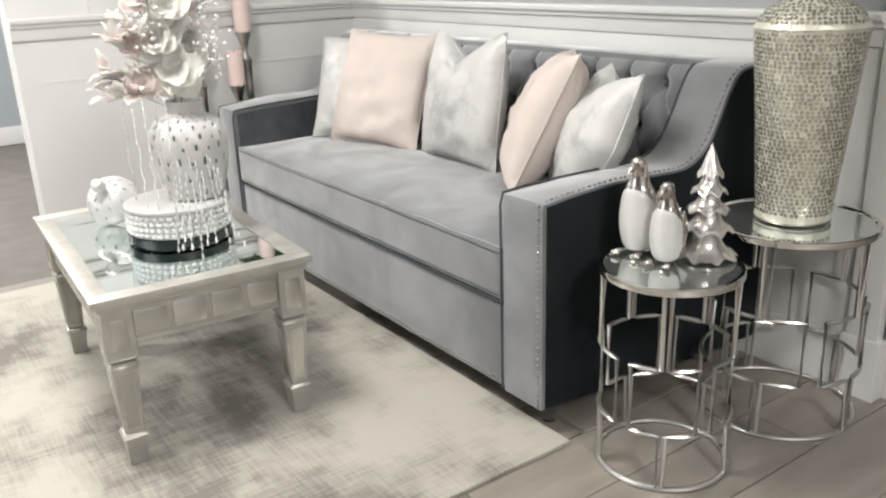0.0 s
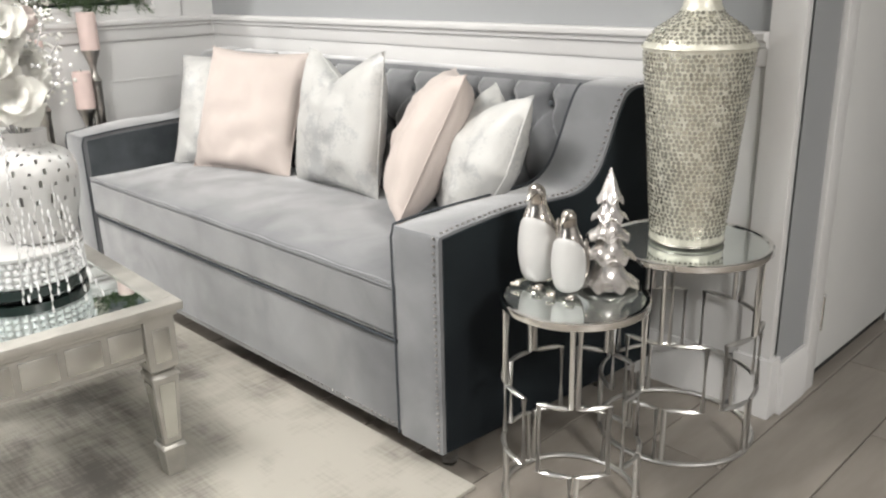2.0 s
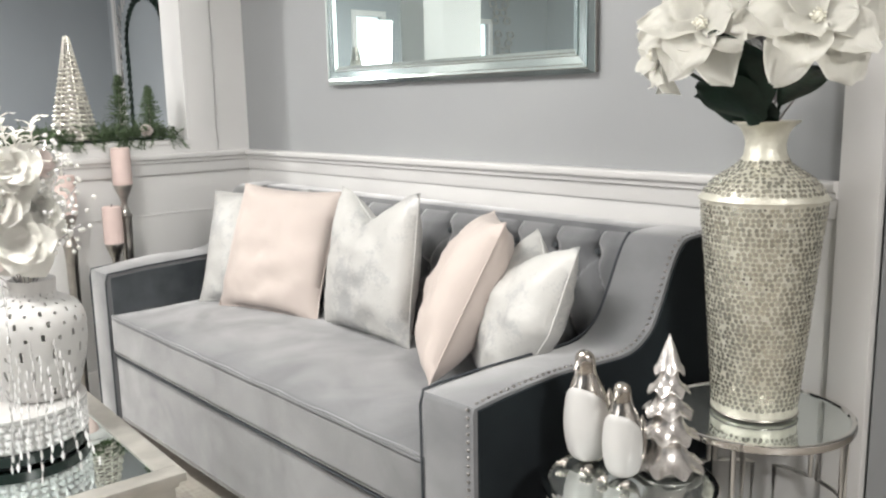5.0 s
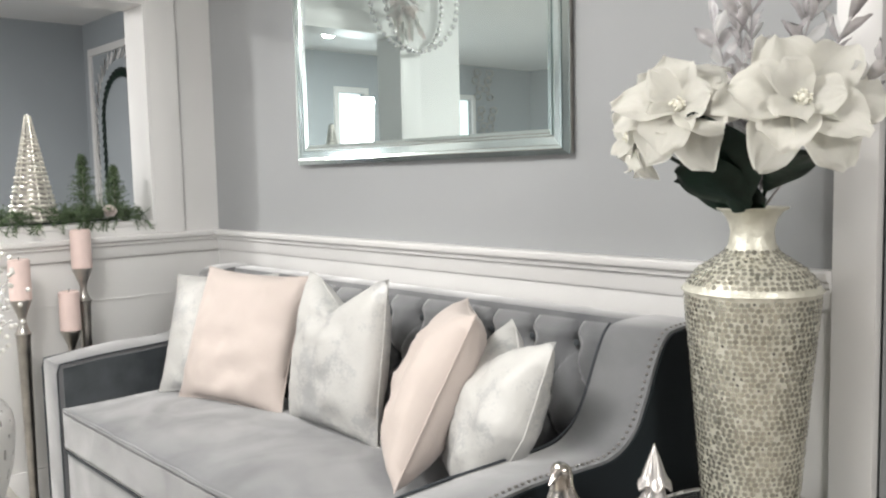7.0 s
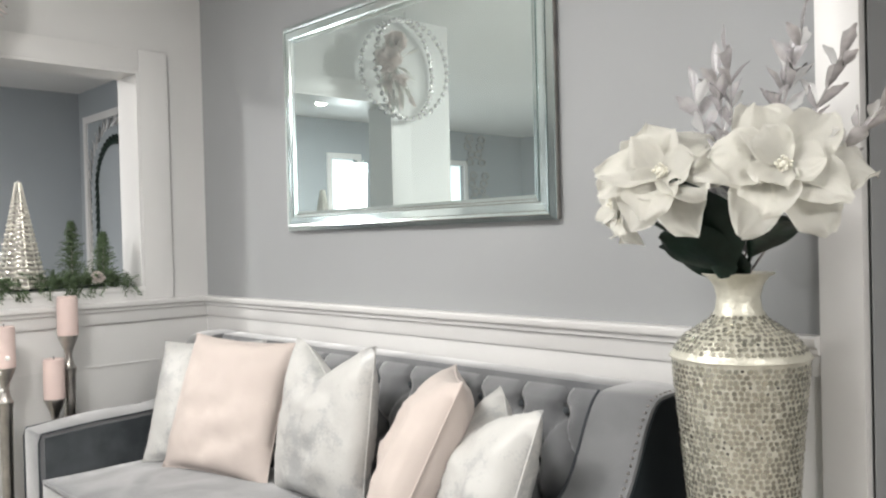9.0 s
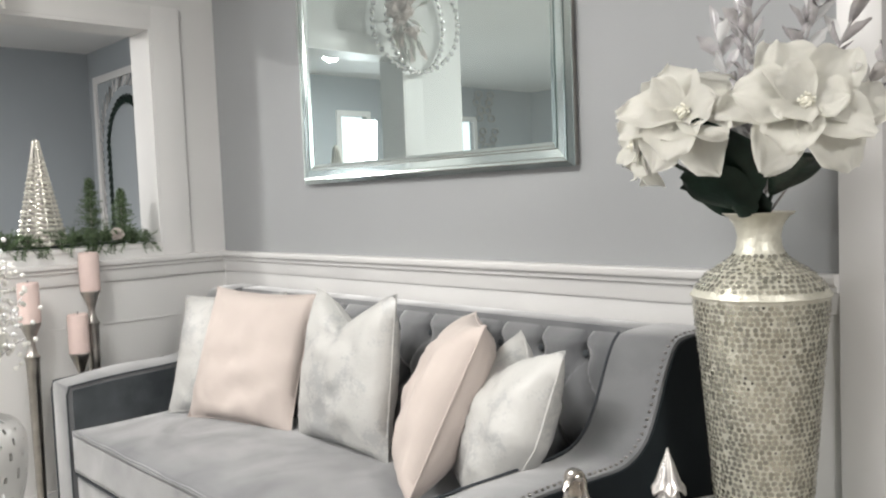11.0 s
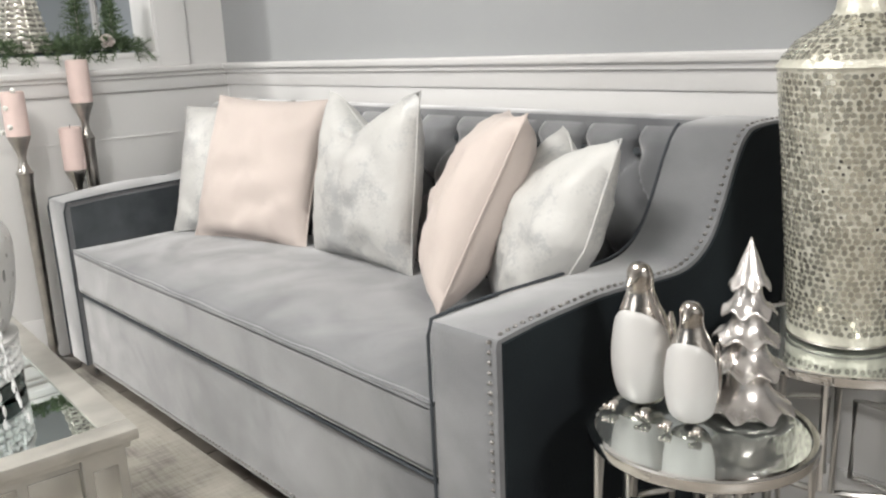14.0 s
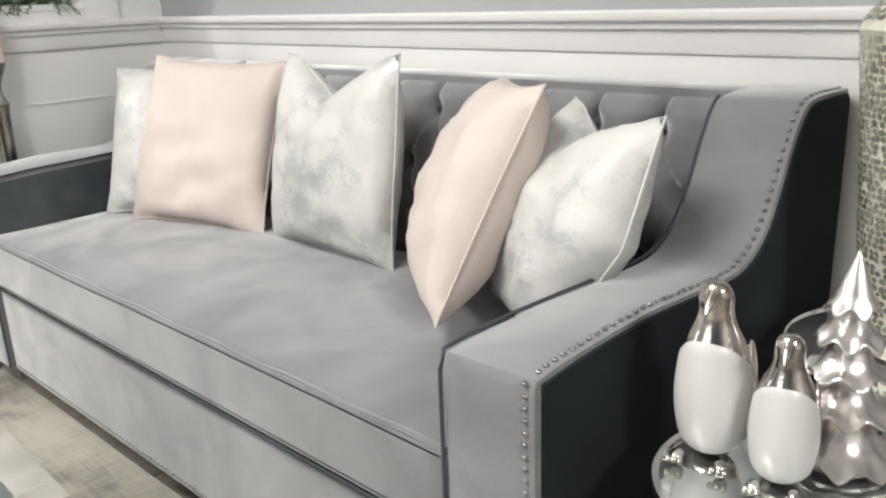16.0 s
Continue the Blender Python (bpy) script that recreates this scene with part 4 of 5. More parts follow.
def make_magnolia(at, face, r, seed, label):
    f = thing("magnolia", label, "flower", "magnolia blooms in the vase")
    rnd = random.Random(seed)
    for ring, (n, ln, wide, cup, curl, lift) in enumerate(((6, 1.12, 0.86, 0.1, 0.2, 0.0), (5, 1.0, 0.84, 0.34, 0.16, 0.006), (3, 0.6, 0.6, 0.62, 0.1, 0.01))):
        for k in range(n):
            a = 360 * (k + 0.5 * ring + rnd.uniform(-0.13, 0.13)) / n
            b = magnolia_petal(r * ln * rnd.uniform(0.88, 1.1), r * wide * rnd.uniform(0.88, 1.12), cup * rnd.uniform(0.5, 1.4), curl + rnd.uniform(-0.12, 0.2), seed * 31 + k + ring * 7)
            part("petal", b, PETAL, f, angle=100, m=pose(0, 0, lift, rnd.uniform(-12, 12), 0, a))
    c = ball(0.009, pose(0, 0, 0.016), 10, 8, (1, 1, 1.5))
    for k in range(26):
        a = k * 2.4
        join(c, ball(0.0032, pose((0.008 + 0.004 * (k % 2)) * math.cos(a), (0.008 + 0.004 * (k % 2)) * math.sin(a), 0.01 + 0.0008 * k), 6, 4))
    part("centre", c, STAMEN, f)
    d = Vector(face).normalized()
    f.matrix_world = Matrix.Translation(at) @ d.to_track_quat("Z", "Y").to_matrix().to_4x4()
    return f


make_magnolia((2.06, 1.622, 1.372), (-0.8, -0.3, 0.42), 0.112, 3, "large ivory magnolia bloom above the vase")
make_magnolia((2.05, 1.392, 1.366), (-0.8, -0.45, 0.38), 0.116, 8, "large ivory magnolia bloom above the vase")
make_magnolia((2.1, 1.735, 1.33), (-0.75, 0.5, 0.0), 0.085, 12, "ivory magnolia bloom turned aside")


def make_leaf(name, at, d, length, width, material, label, seed, group, roll=0.0):
    b = broad_petal(length, width, 0.1, 0.2, seed)
    ob = part(name, b, material, angle=100)
    d = Vector(d).normalized()
    q = d.to_track_quat("X", "Z").to_matrix().to_4x4()
    ob.matrix_world = Matrix.Translation(at) @ q @ pose(0, 0, 0, roll, 0, 0)
    return tagged(ob, label, "leaf", group)


for k, (at, d, ln, wd, roll) in enumerate((((2.15, 1.5, 1.195), (-0.15, 0.85, 0.25), 0.17, 0.11, 62), ((2.13, 1.545, 1.18), (-0.4, 0.12, 1.0), 0.21, 0.15, 8), ((2.13, 1.52, 1.19), (-0.4, 0.7, 0.5), 0.15, 0.12, 45), ((2.15, 1.5, 1.22), (-0.6, -0.75, 0.45), 0.18, 0.075, -20), ((2.14, 1.55, 1.2), (-0.35, 0.45, 0.8), 0.12, 0.1, 20))):
    make_leaf("magnolia_leaf", at, d, ln, wd, LEAF, "glossy dark green magnolia leaf above the vase", k + 1, "magnolia leaves in the vase", roll)


def make_stem(points, r, material, label):
    ob = part("flower_stem", tube(spline(points, 5), r, 7), material)
    return tagged(ob, label, "stem", "stems in the vase")


for p in ((2.07, 1.64, 1.36), (2.06, 1.415, 1.35), (2.12, 1.76, 1.33)):
    make_stem([(2.2, 1.555, 1.12), (2.19, 1.55 + (p[1] - 1.55) * 0.2, 1.21), p], 0.004, LEAF, "dark green flower stem in the vase neck")


def make_spray(base, tip, seed, label):
    """A wired spray of clear and silver leaves."""
    s = thing("crystal_spray", label, "spray", "silver crystal sprays in the vase")
    pts = spline([base, Vector(base).lerp(Vector(tip), 0.5) + Vector((0.01, 0.0, 0.02)), tip], 6)
    part("wire", tube(pts, 0.0022, 6), PEARL, s)
    rnd = random.Random(seed)
    n = 18
    for k in range(n):
        f = 0.42 + 0.58 * k / (n - 1)
        p = pts[min(len(pts) - 1, int(f * (len(pts) - 1)))]
        a = k * 2.4 + seed
        axis = (Vector(tip) - Vector(base)).normalized()
        d = (axis * 0.7 + 0.75 * Vector((math.cos(a), math.sin(a), 0.15))).normalized()
        if k == n - 1:
            d = axis
        b = petal(rnd.uniform(0.045, 0.065), rnd.uniform(0.02, 0.028), 0.15, 0.1, seed * 50 + k, 4)
        m = Matrix.Translation(p) @ d.to_track_quat("X", "Z").to_matrix().to_4x4() @ pose(0, 0, 0, rnd.uniform(-90, 90), 0, 0)
        part("crystal_leaf", b, PEARL if k % 3 else CRYSTAL, s, angle=90, m=m)
    return s


for k, (tip, lab) in enumerate((((2.12, 1.385, 1.6), "clear and silver leaf spray above the magnolias"), ((2.14, 1.53, 1.585), "clear and silver leaf spray above the magnolias"), ((2.12, 1.32, 1.55), "clear and silver leaf spray above the magnolias"), ((2.06, 1.24, 1.45), "drooping silver leaf spray over the vase"), ((2.14, 1.6, 1.53), "clear and silver leaf spray above the magnolias"), ((2.08, 1.5, 1.4), "clear crystal spray between the magnolias"), ((2.15, 1.56, 1.56), "clear and silver leaf spray above the magnolias"), ((2.14, 1.42, 1.56), "clear and silver leaf spray above the magnolias"), ((2.11, 1.49, 1.3), "clear crystal spray between the magnolias"))):
    make_spray((2.2, 1.555, 1.15), tip, k + 2, lab)


# ---- figurines on the small table ----
def make_penguin(at, h, turn, label):
    """A standing bird: silver head, back, wings and feet round a full white belly."""
    p = thing("penguin_figurine", label, "figurine", "penguin figurines", at=at, rz=turn)
    s = h / 0.203
    prof = [(0.0, 0.003), (0.022, 0.003), (0.034, 0.01), (0.042, 0.03), (0.046, 0.06), (0.0455, 0.09), (0.041, 0.115), (0.0335, 0.134), (0.026, 0.148), (0.0205, 0.161), (0.0185, 0.172), (0.0185, 0.183), (0.0155, 0.194), (0.009, 0.201), (0.0, 0.203)]
    pts = spline([(r, 0, z) for r, z in prof], 5)

    def at_height(z):
        for a, b in zip(pts, pts[1:]):
            if a.z <= z <= b.z:
                return a.x + (b.x - a.x) * (z - a.z) / max(1e-6, b.z - a.z)
        return 0.0

    def place(a, z, grow=0.0):
        """A point of the skin; the breast is fuller than the back and the head bows forward."""
        r = max(0.0004, at_height(z) * (0.86 + 0.12 * min(1.0, max(0.0, (z - 0.1) / 0.09)))) * s + grow
        lean = 0.011 * s * max(0.0, z - 0.115) / 0.08 - 0.004 * s * max(0.0, 0.06 - z) / 0.06
        return Vector((r * math.cos(a) * (0.97 if math.cos(a) > 0 else 0.86) + lean, r * math.sin(a), z * s))

    bm = bmesh.new()
    n = 40
    rows = [[bm.verts.new(place(2 * math.pi * k / n, q.z)) for k in range(n)] for q in pts]
    for u, v in zip(rows, rows[1:]):
        for k in range(n):
            bm.faces.new((u[k], u[(k + 1) % n], v[(k + 1) % n], v[k]))
    bmesh.ops.remove_doubles(bm, verts=bm.verts, dist=0.0003)
    part("body", bm, PCHROME, p, angle=80)
    bm = bmesh.new()
    m, n = 26, 36
    rows = []
    for i in range(m + 1):
        row = []
        for k in range(n + 1):
            u, f = k / n * 2 - 1, i / m
            top = 0.142 - 0.03 * abs(u) ** 2.6
            z = 0.005 + 0.012 * u * u + (top - 0.005 - 0.012 * u * u) * f
            wide = 1.72 - 0.22 * (2 * f - 1) ** 2
            rim = min(1.0, min(k, n - k) / 2.5, min(i, m - i) / 2.0)
            row.append(bm.verts.new(place(u * wide, z, 0.0032 * rim ** 0.5 - 0.001)))
        rows.append(row)
    for u, v in zip(rows, rows[1:]):
        for k in range(n):
            bm.faces.new((u[k], u[k + 1], v[k + 1], v[k]))
    part("belly", bm, CERAM, p, "glossy white belly", angle=100)
    part("beak", lathe([(0.0085 * s, 0), (0.0065 * s, 0.011 * s), (0.003 * s, 0.021 * s), (0.001, 0.027 * s)], 12), PCHROME, p, m=pose(0.022 * s, 0, 0.189 * s, 0, 118, 0))
    for sd in (-1, 1):
        f = ball(0.0085 * s, pose(0.038 * s, sd * 0.024 * s, 0.0065 * s), 10, 8, (1.25, 1, 0.62))
        for t in (-1, 0, 1):
            join(f, ball(0.0042 * s, pose(0.048 * s, sd * 0.024 * s + t * 0.0068 * s, 0.0045 * s), 8, 6))
        part("foot", f, PCHROME, p)
        w = ball(1.0, None, 16, 12)
        for v in w.verts:
            taper = 1.0 - 0.35 * v.co.z
            v.co = Vector((v.co.x * 0.019 * s * taper - 0.014 * s - 0.006 * s * v.co.z, sd * (0.0345 * s + v.co.y * 0.006 * s - 0.004 * s * v.co.z), 0.086 * s + v.co.z * 0.046 * s))
        part("wing", w, PCHROME, p)
    return p


make_penguin((1.776, 1.672, 0.542), 0.228, 188, "white and silver ceramic penguin figurine on the side table")
make_penguin((1.766, 1.581, 0.542), 0.188, 192, "smaller white and silver ceramic penguin figurine")


def make_glass_tree(at):
    """Five drooping skirts, each with pointed lobes turned up at the lip, under a long spire."""
    t = thing("tree_figurine", "silver lustre glass fir tree figurine on the side table", "figurine", at=at)
    seg = 84
    tiers = ((0.006, 0.066, 9), (0.066, 0.055, 8), (0.112, 0.0455, 7), (0.153, 0.037, 7), (0.192, 0.028, 6))
    for k, (z, r, lobes) in enumerate(tiers):
        nz, nr = (tiers[k + 1][0], tiers[k + 1][1]) if k < 4 else (0.262, 0.004)
        top = nz + 0.006 if k < 4 else 0.262
        rin = nr * 0.6 if k < 4 else 0.0015
        span = top - z
        prof = [(r * 0.5, z + 0.014, 0.1), (r * 0.9, z + 0.003, 0.8), (r * 1.03, z - 0.001, 1.0), (r * 1.05, z + 0.001, 1.0), (r * 0.98, z + 0.004, 0.95), (r * 0.8, z + 0.15 * span, 0.7), (r * 0.66, z + 0.3 * span, 0.5), (r * 0.5 + rin * 0.1, z + 0.48 * span, 0.35), (r * 0.3 + rin * 0.4, z + 0.68 * span, 0.25), (r * 0.1 + rin * 0.8, z + 0.86 * span, 0.15), (rin, top, 0.05)]
        bm = bmesh.new()
        rings = []
        for rr, zz, wav in prof:
            ring = []
            for q in range(seg):
                a = 2 * math.pi * q / seg
                lobe = 1 - abs(math.sin(lobes * (a + 0.35 * k) / 2)) ** 1.6
                f = 1 + wav * (0.14 * (lobe - 0.5)) + 0.02 * noise.noise(Vector((3 * math.cos(a), 3 * math.sin(a), zz * 40)))
                lift = 0.005 * wav * (1 - lobe) - 0.006 * wav * lobe
                ring.append(bm.verts.new((rr * f * math.cos(a), rr * f * math.sin(a), max(0.0, zz + lift))))
            rings.append(ring)
        for a, b in zip(rings, rings[1:]):
            for q in range(seg):
                bm.faces.new((a[q], a[(q + 1) % seg], b[(q + 1) % seg], b[q]))
        bm.faces.new(rings[0][::-1])
        bm.faces.new(rings[-1])
        part("branch_tier", bm, LUSTRE, t, angle=80)
    part("base", lathe([(0.05, 0.0), (0.056, 0.002), (0.057, 0.006), (0.046, 0.012), (0.03, 0.016)], 40), LUSTRE, t)
    return t


make_glass_tree((1.863, 1.55, 0.5425))


# ---- floor candlesticks ----
def make_candlestick(at, cup_z, candle_h, r, label):
    c = thing("floor_candlestick", label, "candlestick", "tall candlesticks behind the sofa arm", at=at)
    h = cup_z
    prof = [(0.001, 0), (0.075, 0), (0.078, 0.006), (0.07, 0.014), (0.03, 0.03), (0.014, 0.05), (0.012, 0.07), (0.017, 0.09), (0.015, 0.11), (0.021, h - 0.26), (0.023, h - 0.14), (0.026, h - 0.125), (0.028, h - 0.12), (0.02, h - 0.11), (0.014, h - 0.09), (0.012, h - 0.07), (0.017, h - 0.05), (0.03, h - 0.018), (0.035, h - 0.006), (0.036, h), (0.001, h)]
    part("stem", lathe(prof, 28, False), STEEL, c)
    cd = part("pillar_candle", lathe([(0.001, h), (r, h + 0.001), (r * 1.02, h + 0.01), (r, h + candle_h - 0.004), (r - 0.004, h + candle_h), (0.012, h + candle_h - 0.002), (0.001, h + candle_h - 0.005)], 28, False), WAX, c, "blush pink pillar candle")
    part("wick", tube([(0, 0, h + candle_h - 0.005), (0.001, 0, h + candle_h + 0.008)], 0.0015, 5), BLACK, cd)
    return c


make_candlestick((1.80, 3.965, F0), 0.945 - F0, 0.145, 0.036, "tall silver floor candlestick with a blush candle")
make_candlestick((1.735, 3.93, F0), 0.725 - F0, 0.145, 0.036, "shorter silver floor candlestick with a blush candle")
make_candlestick((1.575, 3.94, F0), 0.855 - F0, 0.145, 0.036, "silver floor candlestick with a blush candle")


# ---- wall mirror ----
def make_mirror():
    m = thing("wall_mirror", "large rectangular wall mirror in a wide silver glass frame", "mirror")
    y0, y1, z0, z1, x = 2.143, 3.395, 1.308, 2.05, WX
    part("backing", box(x - 0.022, x - 0.001, y0 + 0.004, y1 - 0.004, z0 + 0.004, z1 - 0.004), STEEL, m)
    part("mirror_glass", box(x - 0.026, x - 0.022, y0 + 0.066, y1 - 0.066, z0 + 0.066, z1 - 0.066), WALLMIRROR, m, "clear mirror glass")

    def ring(a, b, da, db, name):
        """A four-sided bevelled strip from inset a at depth da to inset b at depth db."""
        oy0, oy1, oz0, oz1 = y0 + a, y1 - a, z0 + a, z1 - a
        iy0, iy1, iz0, iz1 = y0 + b, y1 - b, z0 + b, z1 - b
        o = [(oy0, oz0), (oy1, oz0), (oy1, oz1), (oy0, oz1)]
        i = [(iy0, iz0), (iy1, iz0), (iy1, iz1), (iy0, iz1)]
        for k in range(4):
            bm = bmesh.new()
            p, q = o[k], o[(k + 1) % 4]
            r, s = i[(k + 1) % 4], i[k]
            f = [bm.verts.new((x - da, *p)), bm.verts.new((x - da, *q)), bm.verts.new((x - db, *r)), bm.verts.new((x - db, *s))]
            g = [bm.verts.new((x - 0.021, *c)) for c in (p, q, r, s)]
            bm.faces.new(f)
            bm.faces.new(g[::-1])
            for t in range(4):
                bm.faces.new((f[t], g[t], g[(t + 1) % 4], f[(t + 1) % 4]))
            bmesh.ops.recalc_face_normals(bm, faces=bm.faces)
            part(name, bm, BEVEL, m, angle=5)

    ring(0.0, 0.014, 0.024, 0.034, "outer_bevel")
    ring(0.016, 0.024, 0.037, 0.035, "outer_fillet")
    ring(0.026, 0.048, 0.033, 0.031, "frame_strip")
    ring(0.05, 0.056, 0.036, 0.034, "inner_fillet")
    ring(0.058, 0.068, 0.033, 0.027, "inner_bevel")
    return m


make_mirror()


# ---- sill: woven cone, fir garland, small fir tree ----
def make_cone(at, h, r):
    c = thing("cone_tree", "silver-white woven wicker cone tree on the sill", "ornament", at=at)
    part("core", lathe([(r * 0.9, 0.0), (r * 0.88, 0.01), (0.006, h - 0.004), (0.001, h)], 32), STEEL, c, "dark inner core")
    rows = 19
    for k in range(rows):
        z = 0.01 + (h * 0.84) * k / rows
        pts = []
        for q in range(48):
            a = 2 * math.pi * q / 48
            rr = r * (1 - z / h) * 0.95 + 0.003 + 0.005 * math.cos(12 * a + math.pi * (k % 2))
            pts.append((rr * math.cos(a), rr * math.sin(a), z + 0.002 * math.sin(12 * a)))
        part("woven_band", tube(pts, 0.0052, 5, True), WICKER, c)
    for q in range(12):
        a = 2 * math.pi * q / 12
        part("rib", tube([(r * 0.98 * math.cos(a), r * 0.98 * math.sin(a), 0), (0.01 * math.cos(a), 0.01 * math.sin(a), h)], 0.0026, 5), WICKER, c)
    part("tip", lathe([(0.011, h - 0.03), (0.009, h - 0.01), (0.003, h + 0.006)], 12), CHROME, c)
    return c


make_cone((1.70, 4.15, SILL + 0.012), 0.40, 0.088)


def sprig(bm, base, d, length, rnd, needles=16, nl=0.022):
    d = d.normalized()
    u = d.cross(Vector((0.3, 0.2, 1))).normalized()
    w = d.cross(u)
    for k in range(needles):
        s = (k + 0.5) / needles
        p = base + d * (length * s) + Vector((0, 0, -0.012 * s * s))
        a = k * 2.4 + rnd.random()
        n = (u * math.cos(a) + w * math.sin(a) + d * 0.8).normalized() * nl * (1.1 - 0.5 * s)
        t = n.cross(d).normalized() * 0.002
        bm.faces.new([bm.verts.new(p - t), bm.verts.new(p + t), bm.verts.new(p + n)])
    t = u * 0.0012
    bm.faces.new([bm.verts.new(base - t), bm.verts.new(base + t), bm.verts.new(base + d * length)])


def make_garland():
    g = thing("fir_garland", "green fir garland with small berries along the sill", "garland")
    rnd = random.Random(11)
    bm = bmesh.new()
    for k in range(480):
        x = rnd.uniform(OPEN_A + 0.06, OPEN_B - 0.05)
        y = rnd.uniform(WY - 0.01, WY + 0.13)
        d = Vector((rnd.uniform(-1, 1), rnd.uniform(-0.8, 0.5), rnd.uniform(-0.05, 0.7)))
        sprig(bm, Vector((x, y, SILL + 0.006 + 0.04 * rnd.random())), d, rnd.uniform(0.03, 0.075), rnd)
    for k in range(30):
        x = rnd.uniform(OPEN_A + 0.06, OPEN_B - 0.05)
        sprig(bm, Vector((x, WY - 0.028, SILL + 0.01)), Vector((rnd.uniform(-0.7, 0.7), -0.6, -0.35)), 0.06, rnd)
    ob = part("greenery", bm, FIR, g, angle=180)
    part("wire", tube([(OPEN_A + 0.04 + 0.072 * k, WY + 0.05 + 0.02 * math.sin(k), SILL + 0.008) for k in range(10)], 0.005, 6), LEAF, g)
    return g


make_garland()


def make_fir(at, h, r, label, seed):
    f = thing("small_fir_tree", label, "fir tree", at=at)
    rnd = random.Random(seed)
    part("trunk", tube([(0, 0, 0), (0, 0, h * 0.96)], 0.005, 7, r_end=0.0015), STEEL, f)
    bm = bmesh.new()
    for k in range(105):
        s = (k / 105) ** 0.9
        a = k * 2.4
        ln = r * (1 - s) * rnd.uniform(0.75, 1.1) + 0.012
        sprig(bm, Vector((0, 0, h * (0.1 + 0.88 * s))), Vector((math.cos(a), math.sin(a), 0.3 + 0.5 * rnd.random())), ln * rnd.uniform(0.7, 1.3), rnd, 14, 0.02)
    part("foliage", bm, FIR, f, angle=180)
    return f


make_fir((1.895, 4.17, SILL + 0.004), 0.265, 0.075, "small green artificial fir tree on the sill", 5)
make_fir((2.03, 4.2, SILL + 0.004), 0.22, 0.065, "smaller green artificial fir tree on the sill", 9)


def rose(material, r, seed, n=22):
    bm = bmesh.new()
    rnd = random.Random(seed)
    for k in range(n):
        s = k / (n - 1)
        b = petal(r * (0.5 + 0.55 * s), r * (0.5 + 0.5 * s), 1.3 - 1.1 * s, 0.1 + 0.3 * s, seed * 13 + k, 5)
        b.transform(pose(0, 0, r * 0.25 * (1 - s), 0, 0, k * 137.5 + rnd.uniform(-15, 15)))
        join(bm, b)
    return bm


def bloom(name, label, material, at, face, r, seed, group, n=22):
    ob = thing(name, label, "flower", group)
    rnd = random.Random(seed)
    for k in range(n):
        s = k / (n - 1)
        b = broad_petal(r * (0.45 + 0.6 * s), r * (0.6 + 0.5 * s), 1.1 - 0.9 * s, 0.1 + 0.3 * s, seed * 13 + k, 6)
        part("petal", b, material, ob, angle=100, m=pose(0, 0, r * 0.25 * (1 - s), 0, 0, k * 137.5 + rnd.uniform(-15, 15)))
    ob.matrix_world = Matrix.Translation(at) @ Vector(face).normalized().to_track_quat("Z", "Y").to_matrix().to_4x4()
    return ob


bloom("pink_rosette", "small dusty pink rosette among the fir garland", PINKF, (1.955, 4.07, SILL + 0.045), (-0.4, -1, 0.4), 0.028, 5, "rosettes in the garland")

# framed arch art in the next room
art = thing("framed_art", "white-framed picture of a dark leafy arch on the wall", "picture")
AX, A0, A1, B0, B1 = 3.05, 6.0, 7.05, 0.95, 2.22
fr = box(AX - 0.03, AX - 0.001, A0, A0 + 0.05, B0, B1)
box(AX - 0.03, AX - 0.001, A1 - 0.05, A1, B0, B1, bm=fr)
box(AX - 0.03, AX - 0.001, A0 + 0.05, A1 - 0.05, B1 - 0.05, B1, bm=fr)
box(AX - 0.03, AX - 0.001, A0 + 0.05, A1 - 0.05, B0, B0 + 0.05, bm=fr)
part("frame", fr, WHITE, art)
part("picture_ground", box(AX - 0.014, AX - 0.006, A0 + 0.05, A1 - 0.05, B0 + 0.05, B1 - 0.05), BLUE, art)
cy = (A0 + A1) / 2
for ring_, (rad, tint, spread) in enumerate(((0.36, LEAF, 38), (0.43, WHITE, -40))):
    leafmesh = None
    for k in range(46):
        if k < 12 or k >= 34:
            zz = B0 + 0.07 + 0.055 * (k if k < 12 else 45 - k)
            yy, ang = (cy + rad, 90) if k < 12 else (cy - rad, 90)
        else:
            a = math.pi * (k - 12) / 21
            yy, zz, ang = cy + rad * math.cos(a), B0 + 0.73 + rad * math.sin(a), math.degrees(a) + 90
        if leafmesh is None:
            b = petal(0.12, 0.075, 0.03, 0.03, 3, 4)
            b.transform(pose(0, 0, 0, 90, 0, 90))
            o = part("leaf_motif", b, tint, art)
            leafmesh = o.data
        else:
            o = new("leaf_motif", leafmesh)
            o.parent = art
        o.matrix_basis = pose(AX - 0.02, yy, zz) @ pose(0, 0, 0, ang + spread, 0, 0)


